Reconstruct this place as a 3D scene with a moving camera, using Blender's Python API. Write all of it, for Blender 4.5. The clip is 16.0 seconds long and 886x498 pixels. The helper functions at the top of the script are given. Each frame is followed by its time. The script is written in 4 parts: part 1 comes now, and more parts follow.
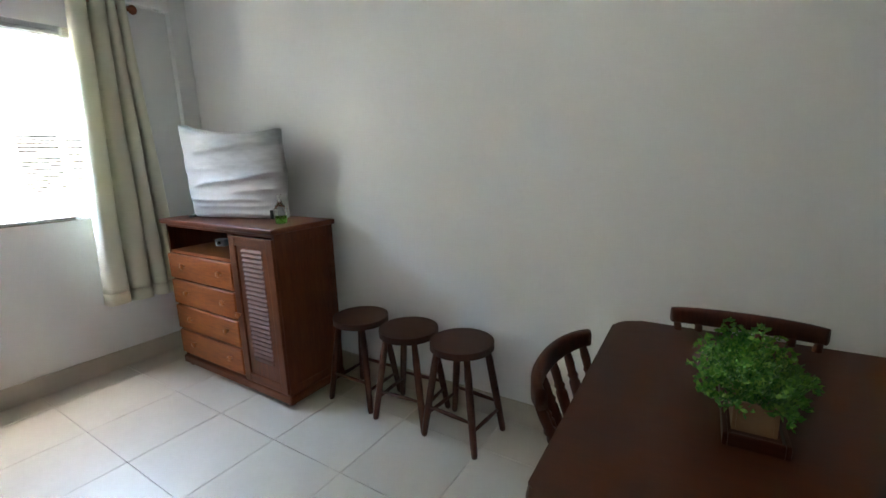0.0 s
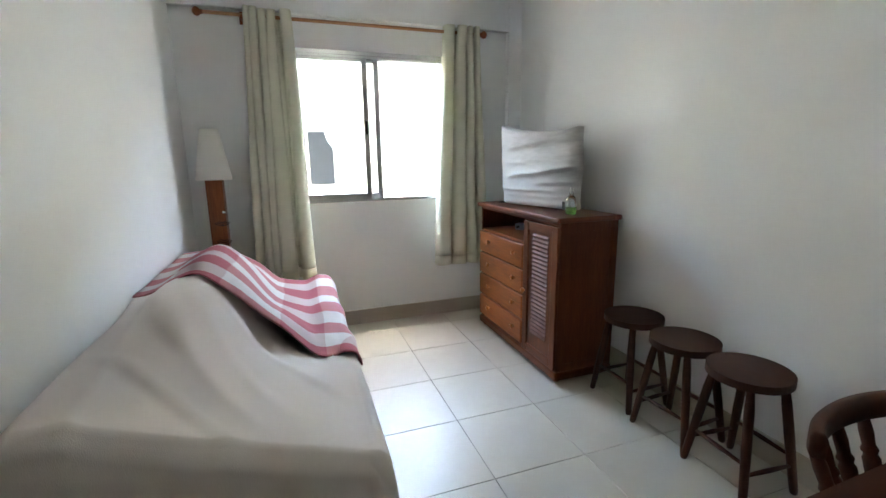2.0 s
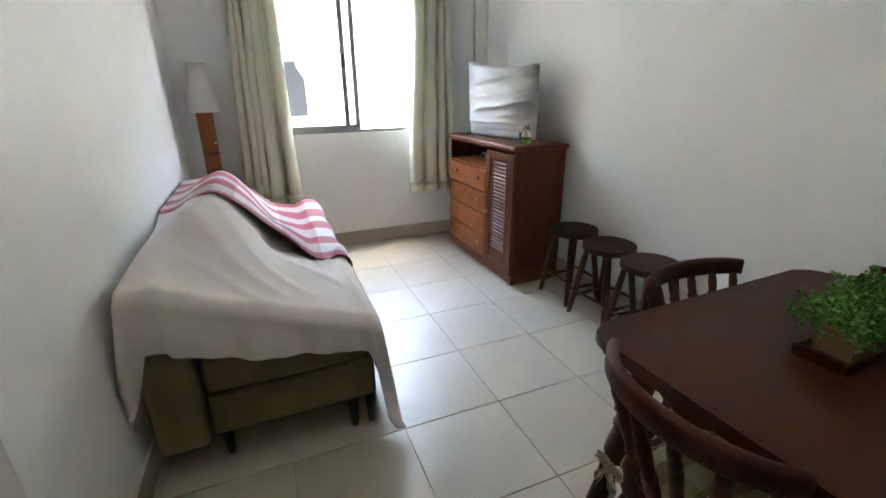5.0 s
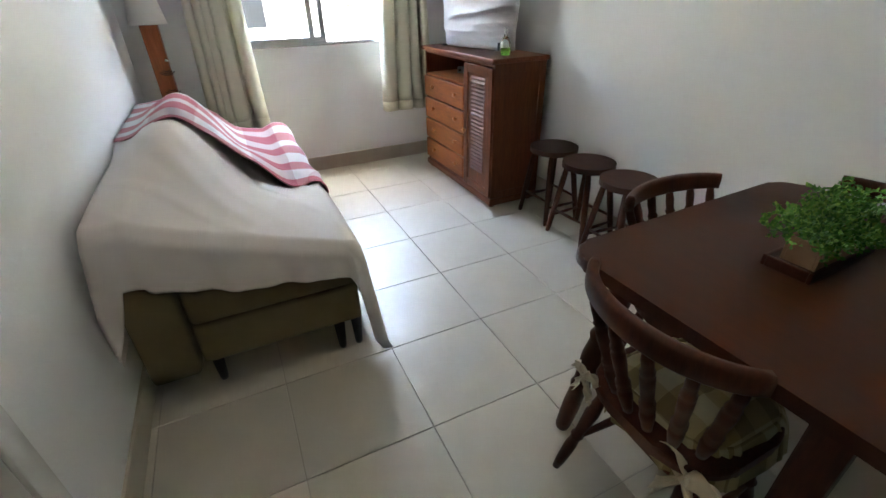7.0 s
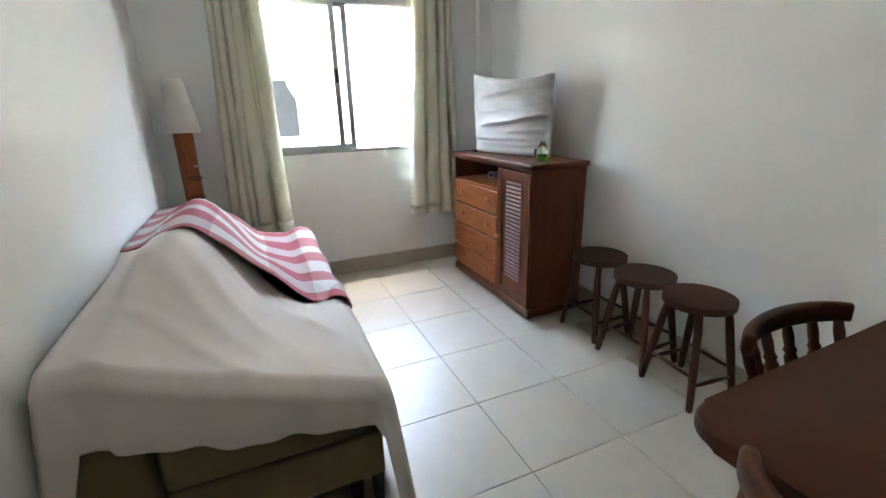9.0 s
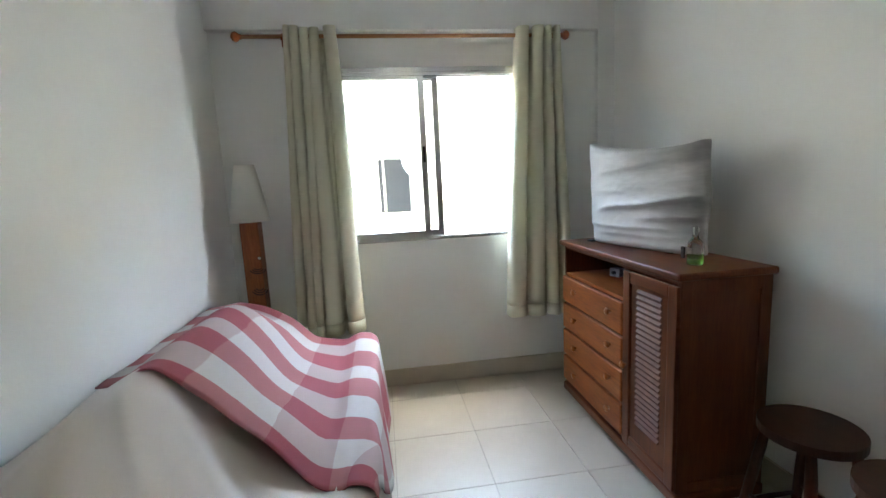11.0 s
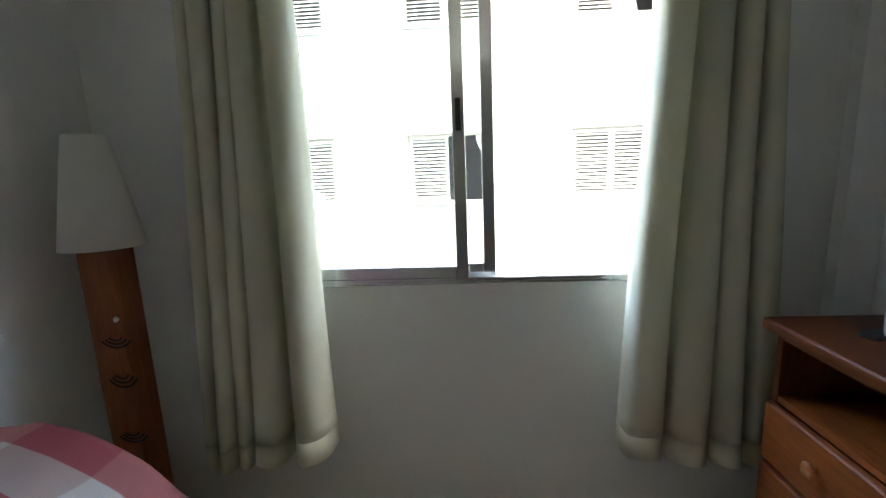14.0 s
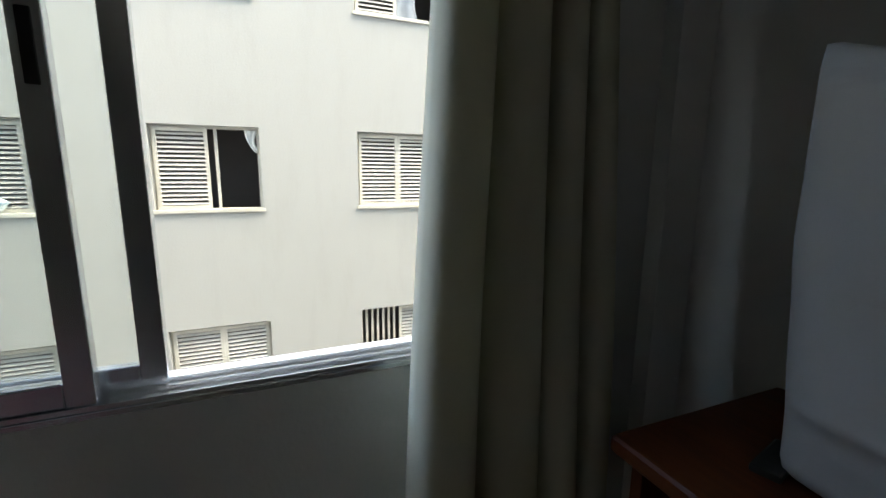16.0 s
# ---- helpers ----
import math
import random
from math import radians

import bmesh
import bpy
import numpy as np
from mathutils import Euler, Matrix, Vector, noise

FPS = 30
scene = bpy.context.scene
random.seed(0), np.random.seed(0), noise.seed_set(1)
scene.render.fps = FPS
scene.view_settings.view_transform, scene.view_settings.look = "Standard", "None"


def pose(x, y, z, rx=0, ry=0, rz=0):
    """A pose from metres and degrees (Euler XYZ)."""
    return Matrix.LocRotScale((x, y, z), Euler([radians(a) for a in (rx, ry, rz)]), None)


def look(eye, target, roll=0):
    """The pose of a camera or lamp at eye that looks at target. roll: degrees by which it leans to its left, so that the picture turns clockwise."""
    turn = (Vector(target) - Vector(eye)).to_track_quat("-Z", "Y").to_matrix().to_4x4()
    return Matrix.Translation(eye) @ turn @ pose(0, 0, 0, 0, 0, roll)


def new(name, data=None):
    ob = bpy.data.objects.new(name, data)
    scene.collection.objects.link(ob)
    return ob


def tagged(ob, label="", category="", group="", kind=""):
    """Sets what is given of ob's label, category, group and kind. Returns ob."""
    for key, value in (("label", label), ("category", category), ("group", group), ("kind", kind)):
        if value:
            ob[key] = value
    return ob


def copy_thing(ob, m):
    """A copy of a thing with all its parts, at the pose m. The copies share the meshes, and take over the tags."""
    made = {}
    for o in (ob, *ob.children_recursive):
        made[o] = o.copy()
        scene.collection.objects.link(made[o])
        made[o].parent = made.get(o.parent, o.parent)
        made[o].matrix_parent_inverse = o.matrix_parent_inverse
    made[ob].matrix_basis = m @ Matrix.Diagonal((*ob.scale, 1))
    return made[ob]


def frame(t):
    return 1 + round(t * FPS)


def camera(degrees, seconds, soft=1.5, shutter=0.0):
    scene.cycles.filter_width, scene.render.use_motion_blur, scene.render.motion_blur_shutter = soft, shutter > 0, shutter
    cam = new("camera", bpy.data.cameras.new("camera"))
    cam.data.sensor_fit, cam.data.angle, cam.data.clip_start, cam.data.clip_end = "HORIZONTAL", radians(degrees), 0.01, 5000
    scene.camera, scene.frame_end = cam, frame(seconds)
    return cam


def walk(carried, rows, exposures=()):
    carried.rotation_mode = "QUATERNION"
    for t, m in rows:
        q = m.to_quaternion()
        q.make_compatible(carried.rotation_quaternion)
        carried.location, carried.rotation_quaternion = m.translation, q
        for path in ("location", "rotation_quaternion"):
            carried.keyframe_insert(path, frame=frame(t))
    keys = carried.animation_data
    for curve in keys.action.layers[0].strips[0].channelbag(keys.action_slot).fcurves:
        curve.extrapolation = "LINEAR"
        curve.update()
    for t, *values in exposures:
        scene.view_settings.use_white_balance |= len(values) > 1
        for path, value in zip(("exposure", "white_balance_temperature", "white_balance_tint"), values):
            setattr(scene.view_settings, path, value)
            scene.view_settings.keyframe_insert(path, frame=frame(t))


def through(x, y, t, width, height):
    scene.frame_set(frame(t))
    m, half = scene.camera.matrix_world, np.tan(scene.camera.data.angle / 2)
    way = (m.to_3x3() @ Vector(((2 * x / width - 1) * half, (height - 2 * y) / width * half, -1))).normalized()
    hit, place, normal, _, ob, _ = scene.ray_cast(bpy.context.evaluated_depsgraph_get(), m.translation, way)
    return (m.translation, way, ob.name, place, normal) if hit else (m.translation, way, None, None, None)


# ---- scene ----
cam = camera(91.0, 16.0)
PATH = [
    (0, (0.183, 0.312, 1.358), (-0.875, 1.957, 0.942), -1.7),
    (0.5, (0.17, 0.322, 1.345), (-1.237, 1.688, 0.951), -2.6),
    (1, (0.186, 0.279, 1.342), (-1.436, 1.387, 0.966), -2.6),
    (1.5, (0.256, 0.276, 1.357), (-1.531, 1.089, 0.974), -1.3),
    (2, (0.35, 0.278, 1.348), (-1.505, 0.911, 0.95), -0.9),
    (2.5, (0.427, 0.234, 1.336), (-1.447, 0.829, 0.97), -1.3),
    (3, (0.523, 0.149, 1.36), (-1.339, 0.776, 0.989), -0.8),
    (5.5, (0.798, 0.144, 1.376), (-0.905, 0.859, 0.609), -0.8),
    (6, (0.792, 0.145, 1.376), (-0.867, 0.867, 0.522), -1.0),
    (6.5, (0.782, 0.152, 1.374), (-0.806, 0.866, 0.391), -1.6),
    (7, (0.761, 0.147, 1.372), (-0.806, 0.874, 0.363), -1.4),
    (7.5, (0.703, 0.135, 1.375), (-0.894, 0.877, 0.428), -1.2),
    (8, (0.608, 0.118, 1.364), (-1.062, 0.877, 0.567), -1.6),
    (8.5, (0.556, 0.12, 1.375), (-1.158, 0.881, 0.679), -1.9),
    (9, (0.431, 0.188, 1.348), (-1.323, 0.928, 0.736), -1.6),
    (9.5, (0.294, 0.326, 1.381), (-1.528, 0.943, 0.833), -1.7),
    (10, (0.148, 0.408, 1.375), (-1.742, 0.912, 0.962), -2.5),
    (12.5, (-0.971, 0.803, 1.457), (-2.942, 0.828, 1.118), -2.0),
    (13, (-1.23, 0.863, 1.444), (-3.199, 0.834, 1.093), -2.1),
    (13.5, (-1.461, 0.928, 1.444), (-3.422, 0.78, 1.084), -1.9),
    (14, (-1.708, 0.909, 1.439), (-3.669, 0.773, 1.075), -2.3),
    (14.5, (-1.912, 0.89, 1.442), (-3.873, 0.774, 1.071), -2.2),
    (15, (-2.128, 0.959, 1.439), (-4.092, 0.887, 1.069), -2.3),
    (15.5, (-2.256, 1.057, 1.442), (-4.219, 1.158, 1.072), -1.2),
    (16, (-2.37, 1.163, 1.444), (-4.185, 1.924, 1.087), 0.5),
]

# ---- world and light ----
EXPOSURES = [(0.0, 6.8, 6600, 3), (1.0, 6.8, 6600, 3), (3.0, 6.87, 6600, 3), (6.0, 7.12, 6650, 5), (8.5, 7.12, 6650, 5), (10.0, 6.82, 6650, 2), (12.5, 6.2, 6700, 0), (13.5, 5.8, 6650, -1), (14.5, 4.95, 6650, -1), (15.0, 4.35, 6600, -1), (15.5, 3.8, 6600, 0), (16.0, 3.4, 6550, 0)]
walk(cam, [(t, look(eye, target, roll)) for t, eye, target, roll in PATH], EXPOSURES)

world = bpy.data.worlds.new("sky")
scene.world = world
world.use_nodes = True
wn = world.node_tree
sky = wn.nodes.new("ShaderNodeTexSky")
sky.sky_type, sky.sun_disc = "NISHITA", False
sky.sun_elevation, sky.sun_rotation = radians(68), radians(25)
sky.dust_density, sky.ozone_density = 5.0, 0.3
wn.links.new(sky.outputs[0], wn.nodes["Background"].inputs[0])
wn.nodes["Background"].inputs[1].default_value = 0.15
sun_data = bpy.data.lights.new("sun", "SUN")
sun_data.energy, sun_data.angle, sun_data.color = 0.15, radians(20), (1.0, 0.96, 0.9)
sun = new("sun", sun_data)
sun.matrix_world = look((1.58, 3.9, 9.27), (0, 0.5, 0))
LAMP_GLOW = 0.24  # radiance of the unseen ceiling lamp's bowl


# ---- materials ----
class Nodes:
    """A node material under construction."""

    def __init__(self, name):
        self.m = bpy.data.materials.new(name)
        self.m.use_nodes = True
        self.t = self.m.node_tree
        self.b = self.t.nodes["Principled BSDF"]
        self.out = self.t.nodes["Material Output"]

    def add(self, kind, **inputs):
        n = self.t.nodes.new(kind)
        for k, v in inputs.items():
            self.feed(n, k.replace("_", " "), v)
        return n

    def feed(self, n, key, v):
        if isinstance(v, bpy.types.NodeSocket):
            self.t.links.new(v, n.inputs[key])
        else:
            n.inputs[key].default_value = v

    def coords(self, stretch=(1, 1, 1), uv=False):
        c = self.add("ShaderNodeTexCoord")
        mp = self.add("ShaderNodeMapping", Vector=c.outputs["UV" if uv else "Object"], Scale=stretch)
        return mp.outputs[0]

    def noise(self, vec, scale, detail=4.0, rough=0.55):
        return self.add("ShaderNodeTexNoise", Vector=vec, Scale=scale, Detail=detail, Roughness=rough).outputs["Fac"]

    def ramp(self, fac, stops):
        n = self.add("ShaderNodeValToRGB", Fac=fac)
        e = n.color_ramp.elements
        while len(e) < len(stops):
            e.new(0.5)
        for el, (p, c) in zip(e, stops):
            el.position, el.color = p, (*c, 1) if len(c) == 3 else c
        return n.outputs[0]

    def mix(self, fac, a, b, how="MIX"):
        n = self.t.nodes.new("ShaderNodeMix")
        n.data_type, n.blend_type = "RGBA", how
        for i, v in ((0, fac), (6, a), (7, b)):
            if isinstance(v, bpy.types.NodeSocket):
                self.t.links.new(v, n.inputs[i])
            else:
                n.inputs[i].default_value = v if i == 0 else (*v, 1)
        return n.outputs[2]

    def math(self, op, a, b=0.0, c=0.0):
        n = self.t.nodes.new("ShaderNodeMath")
        n.operation = op
        for i, v in enumerate((a, b, c)):
            if isinstance(v, bpy.types.NodeSocket):
                self.t.links.new(v, n.inputs[i])
            else:
                n.inputs[i].default_value = v
        return n.outputs[0]

    def bump(self, height, strength, distance):
        n = self.add("ShaderNodeBump", Height=height, Strength=strength, Distance=distance)
        self.t.links.new(n.outputs[0], self.b.inputs["Normal"])

    def base(self, **inputs):
        for k, v in inputs.items():
            self.feed(self.b, k.replace("_", " "), v)
        return self.m


def plain(name, low, high, scale, rough, bump=0.0, bump_scale=200.0, metal=0.0, each=0.0, rough_var=0.08):
    """A surface of two near colours in broad patches, with fine grain."""
    n = Nodes(name)
    v = n.coords()
    col = n.mix(n.ramp(n.noise(v, scale), [(0.3, (0, 0, 0)), (0.7, (1, 1, 1))]), low, high)
    if each:
        r = n.add("ShaderNodeObjectInfo").outputs["Random"]
        col = n.mix(each, col, n.ramp(r, [(0.0, low), (1.0, high)]))
    fine = n.noise(v, bump_scale, 3.0)
    if bump:
        n.bump(fine, 0.6, bump)
    ro = n.math("MULTIPLY_ADD", n.noise(v, scale * 3), 2 * rough_var, rough - rough_var)
    return n.base(Base_Color=col, Roughness=ro, Metallic=metal)


def wooden(name, dark, mid, light, stretch, rough=0.35, each=True, bump=0.0008):
    """Stained and varnished wood with grain along one axis."""
    n = Nodes(name)
    v = n.coords(stretch)
    if each:
        r = n.add("ShaderNodeObjectInfo").outputs["Random"]
        off = n.add("ShaderNodeCombineXYZ", X=n.math("MULTIPLY", r, 13.0), Y=n.math("MULTIPLY", r, 7.0), Z=n.math("MULTIPLY", r, 5.0))
        add = n.t.nodes.new("ShaderNodeVectorMath")
        n.t.links.new(v, add.inputs[0])
        n.t.links.new(off.outputs[0], add.inputs[1])
        v = add.outputs[0]
    broad, grain = n.noise(v, 1.2, 3.0), n.noise(v, 6.0, 8.0, 0.7)
    col = n.ramp(n.math("MULTIPLY_ADD", grain, 0.65, n.math("MULTIPLY", broad, 0.35)), [(0.3, dark), (0.52, mid), (0.75, light)])
    n.bump(grain, 0.25, bump)
    ro = n.math("MULTIPLY_ADD", grain, 0.2, rough - 0.1)
    n.b.inputs["Specular IOR Level"].default_value = 0.24
    return n.base(Base_Color=col, Roughness=ro)


PAINT = plain("wall_paint", (0.79, 0.80, 0.785), (0.83, 0.835, 0.82), 1.3, 0.54, 0.0015, 90.0)
CEILING = plain("ceiling_paint", (0.78, 0.78, 0.77), (0.82, 0.82, 0.81), 1.0, 0.8, 0.001, 120.0)
TILE = plain("floor_tile_glaze", (0.46, 0.416, 0.335), (0.525, 0.48, 0.395), 3.5, 0.38, 0.0004, 60.0, each=0.25, rough_var=0.06)
GROUT = plain("grout", (0.33, 0.30, 0.25), (0.42, 0.385, 0.33), 8.0, 0.9, 0.001, 300.0)
SKIRT = plain("baseboard_tile", (0.44, 0.39, 0.31), (0.52, 0.465, 0.38), 3.0, 0.35, 0.0004, 70.0)
ALU = plain("aluminium", (0.62, 0.63, 0.64), (0.72, 0.73, 0.74), 6.0, 0.20, 0.0002, 400.0, metal=0.85)
BLACK = plain("black_plastic", (0.012, 0.012, 0.012), (0.022, 0.022, 0.022), 8.0, 0.4)
DRESSER_X = wooden("dresser_wood", (0.06, 0.0155, 0.0048), (0.125, 0.034, 0.010), (0.185, 0.058, 0.018), (1.5, 14, 14), 0.45)
DRESSER_Z = wooden("dresser_wood_upright", (0.055, 0.0145, 0.0046), (0.112, 0.031, 0.0095), (0.168, 0.053, 0.0165), (14, 14, 1.5), 0.46)
DRAWER = wooden("drawer_wood", (0.13, 0.034, 0.0085), (0.26, 0.075, 0.019), (0.36, 0.118, 0.032), (1.6, 14, 14), 0.45)
KNOB = plain("knob_wood", (0.30, 0.095, 0.028), (0.38, 0.13, 0.042), 30.0, 0.28)
TABLE_WOOD = wooden("table_wood", (0.042, 0.0090, 0.0020), (0.054, 0.0123, 0.0028), (0.067, 0.0167, 0.0042), (1.5, 34, 34), 0.42, True, 0.0001)
DARK_WOOD = wooden("dark_turned_wood", (0.032, 0.0080, 0.0026), (0.060, 0.0156, 0.0050), (0.094, 0.027, 0.0090), (12, 12, 2), 0.50)
STOOL_WOOD = wooden("stool_wood", (0.026, 0.0088, 0.004), (0.046, 0.0158, 0.0075), (0.072, 0.026, 0.0125), (2, 14, 14), 0.48)
ROD_WOOD = wooden("rod_wood", (0.25, 0.11, 0.04), (0.38, 0.19, 0.08), (0.48, 0.26, 0.12), (14, 1.5, 14), 0.4)
LAMP_WOOD = wooden("lamp_wood", (0.14, 0.04, 0.013), (0.24, 0.078, 0.026), (0.33, 0.12, 0.042), (14, 14, 1.2), 0.42)
CARVED = plain("carved_groove", (0.02, 0.008, 0.004), (0.035, 0.012, 0.006), 10.0, 0.8)
DOOR_PAINT = plain("door_paint", (0.60, 0.59, 0.55), (0.66, 0.65, 0.61), 2.0, 0.45)
OLIVE = plain("olive_upholstery", (0.125, 0.095, 0.045), (0.165, 0.125, 0.062), 5.0, 0.85, 0.0012, 500.0)


def plaster():
    """Old cream plaster with rain streaks; its base is darkened to dim the courtyard's light."""
    n = Nodes("facade_plaster")
    v = n.coords()
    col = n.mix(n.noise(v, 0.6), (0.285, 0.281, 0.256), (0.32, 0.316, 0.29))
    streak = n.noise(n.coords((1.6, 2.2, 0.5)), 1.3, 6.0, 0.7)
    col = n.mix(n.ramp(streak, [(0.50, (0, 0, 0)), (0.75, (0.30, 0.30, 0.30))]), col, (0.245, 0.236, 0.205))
    n.bump(n.noise(v, 40.0), 0.5, 0.004)
    return n.base(Base_Color=col, Roughness=0.9)


FACADE = plaster()
# shutter and frame colours are lowered with the plaster, for the same dimmer light
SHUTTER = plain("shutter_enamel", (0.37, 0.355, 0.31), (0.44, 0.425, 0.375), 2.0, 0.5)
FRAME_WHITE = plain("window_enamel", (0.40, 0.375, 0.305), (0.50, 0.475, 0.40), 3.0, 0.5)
# dark colour that carries the shade of the rooms across the courtyard
ROOM_SHADE = plain("room_shade", (0.07, 0.065, 0.06), (0.10, 0.09, 0.085), 1.0, 0.9)
GREY_CLOTH = plain("grey_cloth", (0.20, 0.22, 0.24), (0.30, 0.32, 0.34), 3.0, 0.9)
PALE_CLOTH = plain("pale_grey_cloth", (0.38, 0.39, 0.40), (0.46, 0.47, 0.48), 3.0, 0.9)
WHITE_CLOTH = plain("white_cloth", (0.72, 0.72, 0.70), (0.80, 0.80, 0.78), 4.0, 0.9)
ASPHALT = plain("courtyard_concrete", (0.16, 0.155, 0.145), (0.24, 0.23, 0.215), 0.5, 0.9, 0.004, 30.0)
POT = plain("raw_box_wood", (0.22, 0.12, 0.065), (0.32, 0.19, 0.11), 6.0, 0.7, 0.001, 150.0)
# kept bright so the unseen storeys throw light back on the facade
PALE_RENDER = plain("pale_render", (0.58, 0.575, 0.55), (0.66, 0.655, 0.63), 0.8, 0.9, 0.004, 40.0)
LOUVRE = plain("louvre_wood", (0.085, 0.025, 0.0085), (0.12, 0.037, 0.012), 20.0, 0.65)
LEG_BLACK = plain("black_leg", (0.012, 0.01, 0.009), (0.025, 0.02, 0.018), 6.0, 0.45)


def cloth(name, low, high, scale, weave, through=0.0, tint=(1, 1, 1)):
    """Woven cloth, with light passing through where it is thin."""
    n = Nodes(name)
    v = n.coords()
    col = n.mix(n.noise(v, scale, 5.0), low, high)
    w = n.coords((1, 1, 0.3))
    n.bump(n.noise(w, weave, 2.0), 0.4, 0.001)
    n.base(Base_Color=col, Roughness=0.9)
    n.b.inputs["Sheen Weight"].default_value = 0.15
    if through:
        tr = n.add("ShaderNodeBsdfTranslucent", Color=n.mix(1.0, col, tint, "MULTIPLY"))
        mx = n.add("ShaderNodeMixShader", Fac=through)
        n.t.links.new(n.b.outputs[0], mx.inputs[1])
        n.t.links.new(tr.outputs[0], mx.inputs[2])
        n.t.links.new(mx.outputs[0], n.out.inputs[0])
    return n.m


CURTAIN = cloth("curtain_linen", (0.64, 0.625, 0.495), (0.68, 0.665, 0.53), 2.0, 420.0, 0.17, (1.0, 1.0, 0.97))
COVER = cloth("sofa_cover_cotton", (0.635, 0.578, 0.54), (0.69, 0.632, 0.595), 5.0, 380.0)
SHADE = cloth("lampshade_fabric", (0.80, 0.785, 0.73), (0.84, 0.825, 0.77), 6.0, 500.0, 0.3)
CREAM = cloth("cream_tie_cloth", (0.55, 0.48, 0.33), (0.65, 0.58, 0.42), 9.0, 400.0)


def checks(name, deep, mid, pale, white, period, share, shift):
    """Woven checks: two sets of bands that cross."""
    n = Nodes(name)
    c = n.add("ShaderNodeTexCoord")
    wob = n.add("ShaderNodeTexNoise", Vector=c.outputs["UV"], Scale=6.0, Detail=2.0)
    sep = n.add("ShaderNodeSeparateXYZ", Vector=c.outputs["UV"])
    bands = []
    for i, out in enumerate(("X", "Y")):
        p = n.math("FRACT", n.math("MULTIPLY_ADD", sep.outputs[out], 1 / period[i], n.math("MULTIPLY_ADD", wob.outputs["Fac"], 0.05, shift[i])))
        bands.append(n.ramp(p, [(0.0, (1, 1, 1)), (share[i] - 0.012, (1, 1, 1)), (share[i], (0, 0, 0)), (0.988, (0, 0, 0))]))
    a = n.mix(bands[1], white, pale)
    b = n.mix(bands[1], mid, deep)
    col = n.mix(bands[0], a, b)
    fine = n.noise(n.coords((1, 1, 1), True), 260.0, 2.0)
    col = n.mix(n.math("MULTIPLY", fine, 0.14), col, white)
    n.bump(fine, 0.5, 0.001)
    return n.base(Base_Color=col, Roughness=0.92)


THROW = checks("red_checked_throw", (0.29, 0.038, 0.06), (0.35, 0.105, 0.115), (0.40, 0.305, 0.297), (0.50, 0.468, 0.455), (0.30, 0.40), (0.52, 0.5), (0.15, 0.55))
PLAID = checks("yellow_plaid_cotton", (0.16, 0.115, 0.05), (0.23, 0.175, 0.08), (0.27, 0.22, 0.115), (0.34, 0.295, 0.19), (0.11, 0.11), (0.45, 0.45), (0.0, 0.3))
BLUE_PLAID = checks("blue_plaid_cloth", (0.30, 0.40, 0.46), (0.42, 0.52, 0.58), (0.52, 0.62, 0.66), (0.70, 0.75, 0.77), (0.12, 0.12), (0.5, 0.5), (0.0, 0.0))



def window_glass():
    """A thin clear pane: it lets the view through, mirrors a little, and adds a faint haze in place of glare."""
    n = Nodes("window_glass")
    clear = n.add("ShaderNodeBsdfTransparent", Color=(0.93, 0.945, 0.94, 1))
    # slight scatter that veils dark views behind the pane, standing in for glare
    haze = n.add("ShaderNodeBsdfTranslucent", Color=(0.8, 0.82, 0.82, 1))
    a = n.add("ShaderNodeMixShader", Fac=0.005)
    n.t.links.new(clear.outputs[0], a.inputs[1])
    n.t.links.new(haze.outputs[0], a.inputs[2])
    gloss = n.add("ShaderNodeBsdfGlossy", Roughness=0.01)
    b = n.add("ShaderNodeMixShader", Fac=n.add("ShaderNodeFresnel", IOR=1.25).outputs[0])
    n.t.links.new(a.outputs[0], b.inputs[1])
    n.t.links.new(gloss.outputs[0], b.inputs[2])
    n.t.links.new(b.outputs[0], n.out.inputs[0])
    return n.m


GLASS = window_glass()
_g = Nodes("bottle_glass")
CLEAR = _g.base(Base_Color=(0.95, 0.97, 0.95, 1), Roughness=0.02, Transmission_Weight=1.0, IOR=1.45)
_g = Nodes("green_liquid")
LIQUID = _g.base(Base_Color=(0.32, 0.72, 0.10, 1), Roughness=0.05, Transmission_Weight=0.7, IOR=1.33)


def film():
    """Milky, creased plastic film."""
    n = Nodes("white_plastic_film")
    v = n.coords()
    col = n.mix(n.noise(v, 5.0), (0.52, 0.52, 0.515), (0.62, 0.62, 0.61))
    # the dark panel shows where the film lies on it
    ob = n.add("ShaderNodeTexCoord").outputs["Object"]
    sep = n.add("ShaderNodeSeparateXYZ", Vector=ob)
    touch = n.math("MULTIPLY_ADD", sep.outputs["X"], 0.45, n.math("MULTIPLY_ADD", sep.outputs["Z"], 0.35, n.math("MULTIPLY", n.noise(n.coords((1.6, 1.6, 7.0)), 1.6, 4.0), 0.9)))
    col = n.mix(n.ramp(touch, [(0.52, (0, 0, 0)), (0.82, (0.62, 0.62, 0.62))]), col, (0.17, 0.17, 0.168))
    cr = n.math("ABSOLUTE", n.math("SUBTRACT", n.noise(n.coords((2, 2, 3)), 2.6, 2.0, 0.5), 0.5))
    fine = n.math("ABSOLUTE", n.math("SUBTRACT", n.noise(n.coords((5, 5, 11)), 2.2, 3.0, 0.6), 0.5))
    n.bump(n.math("MULTIPLY_ADD", fine, 0.10, cr), 0.55, 0.014)
    return n.base(Base_Color=col, Roughness=0.36)


FILM = film()


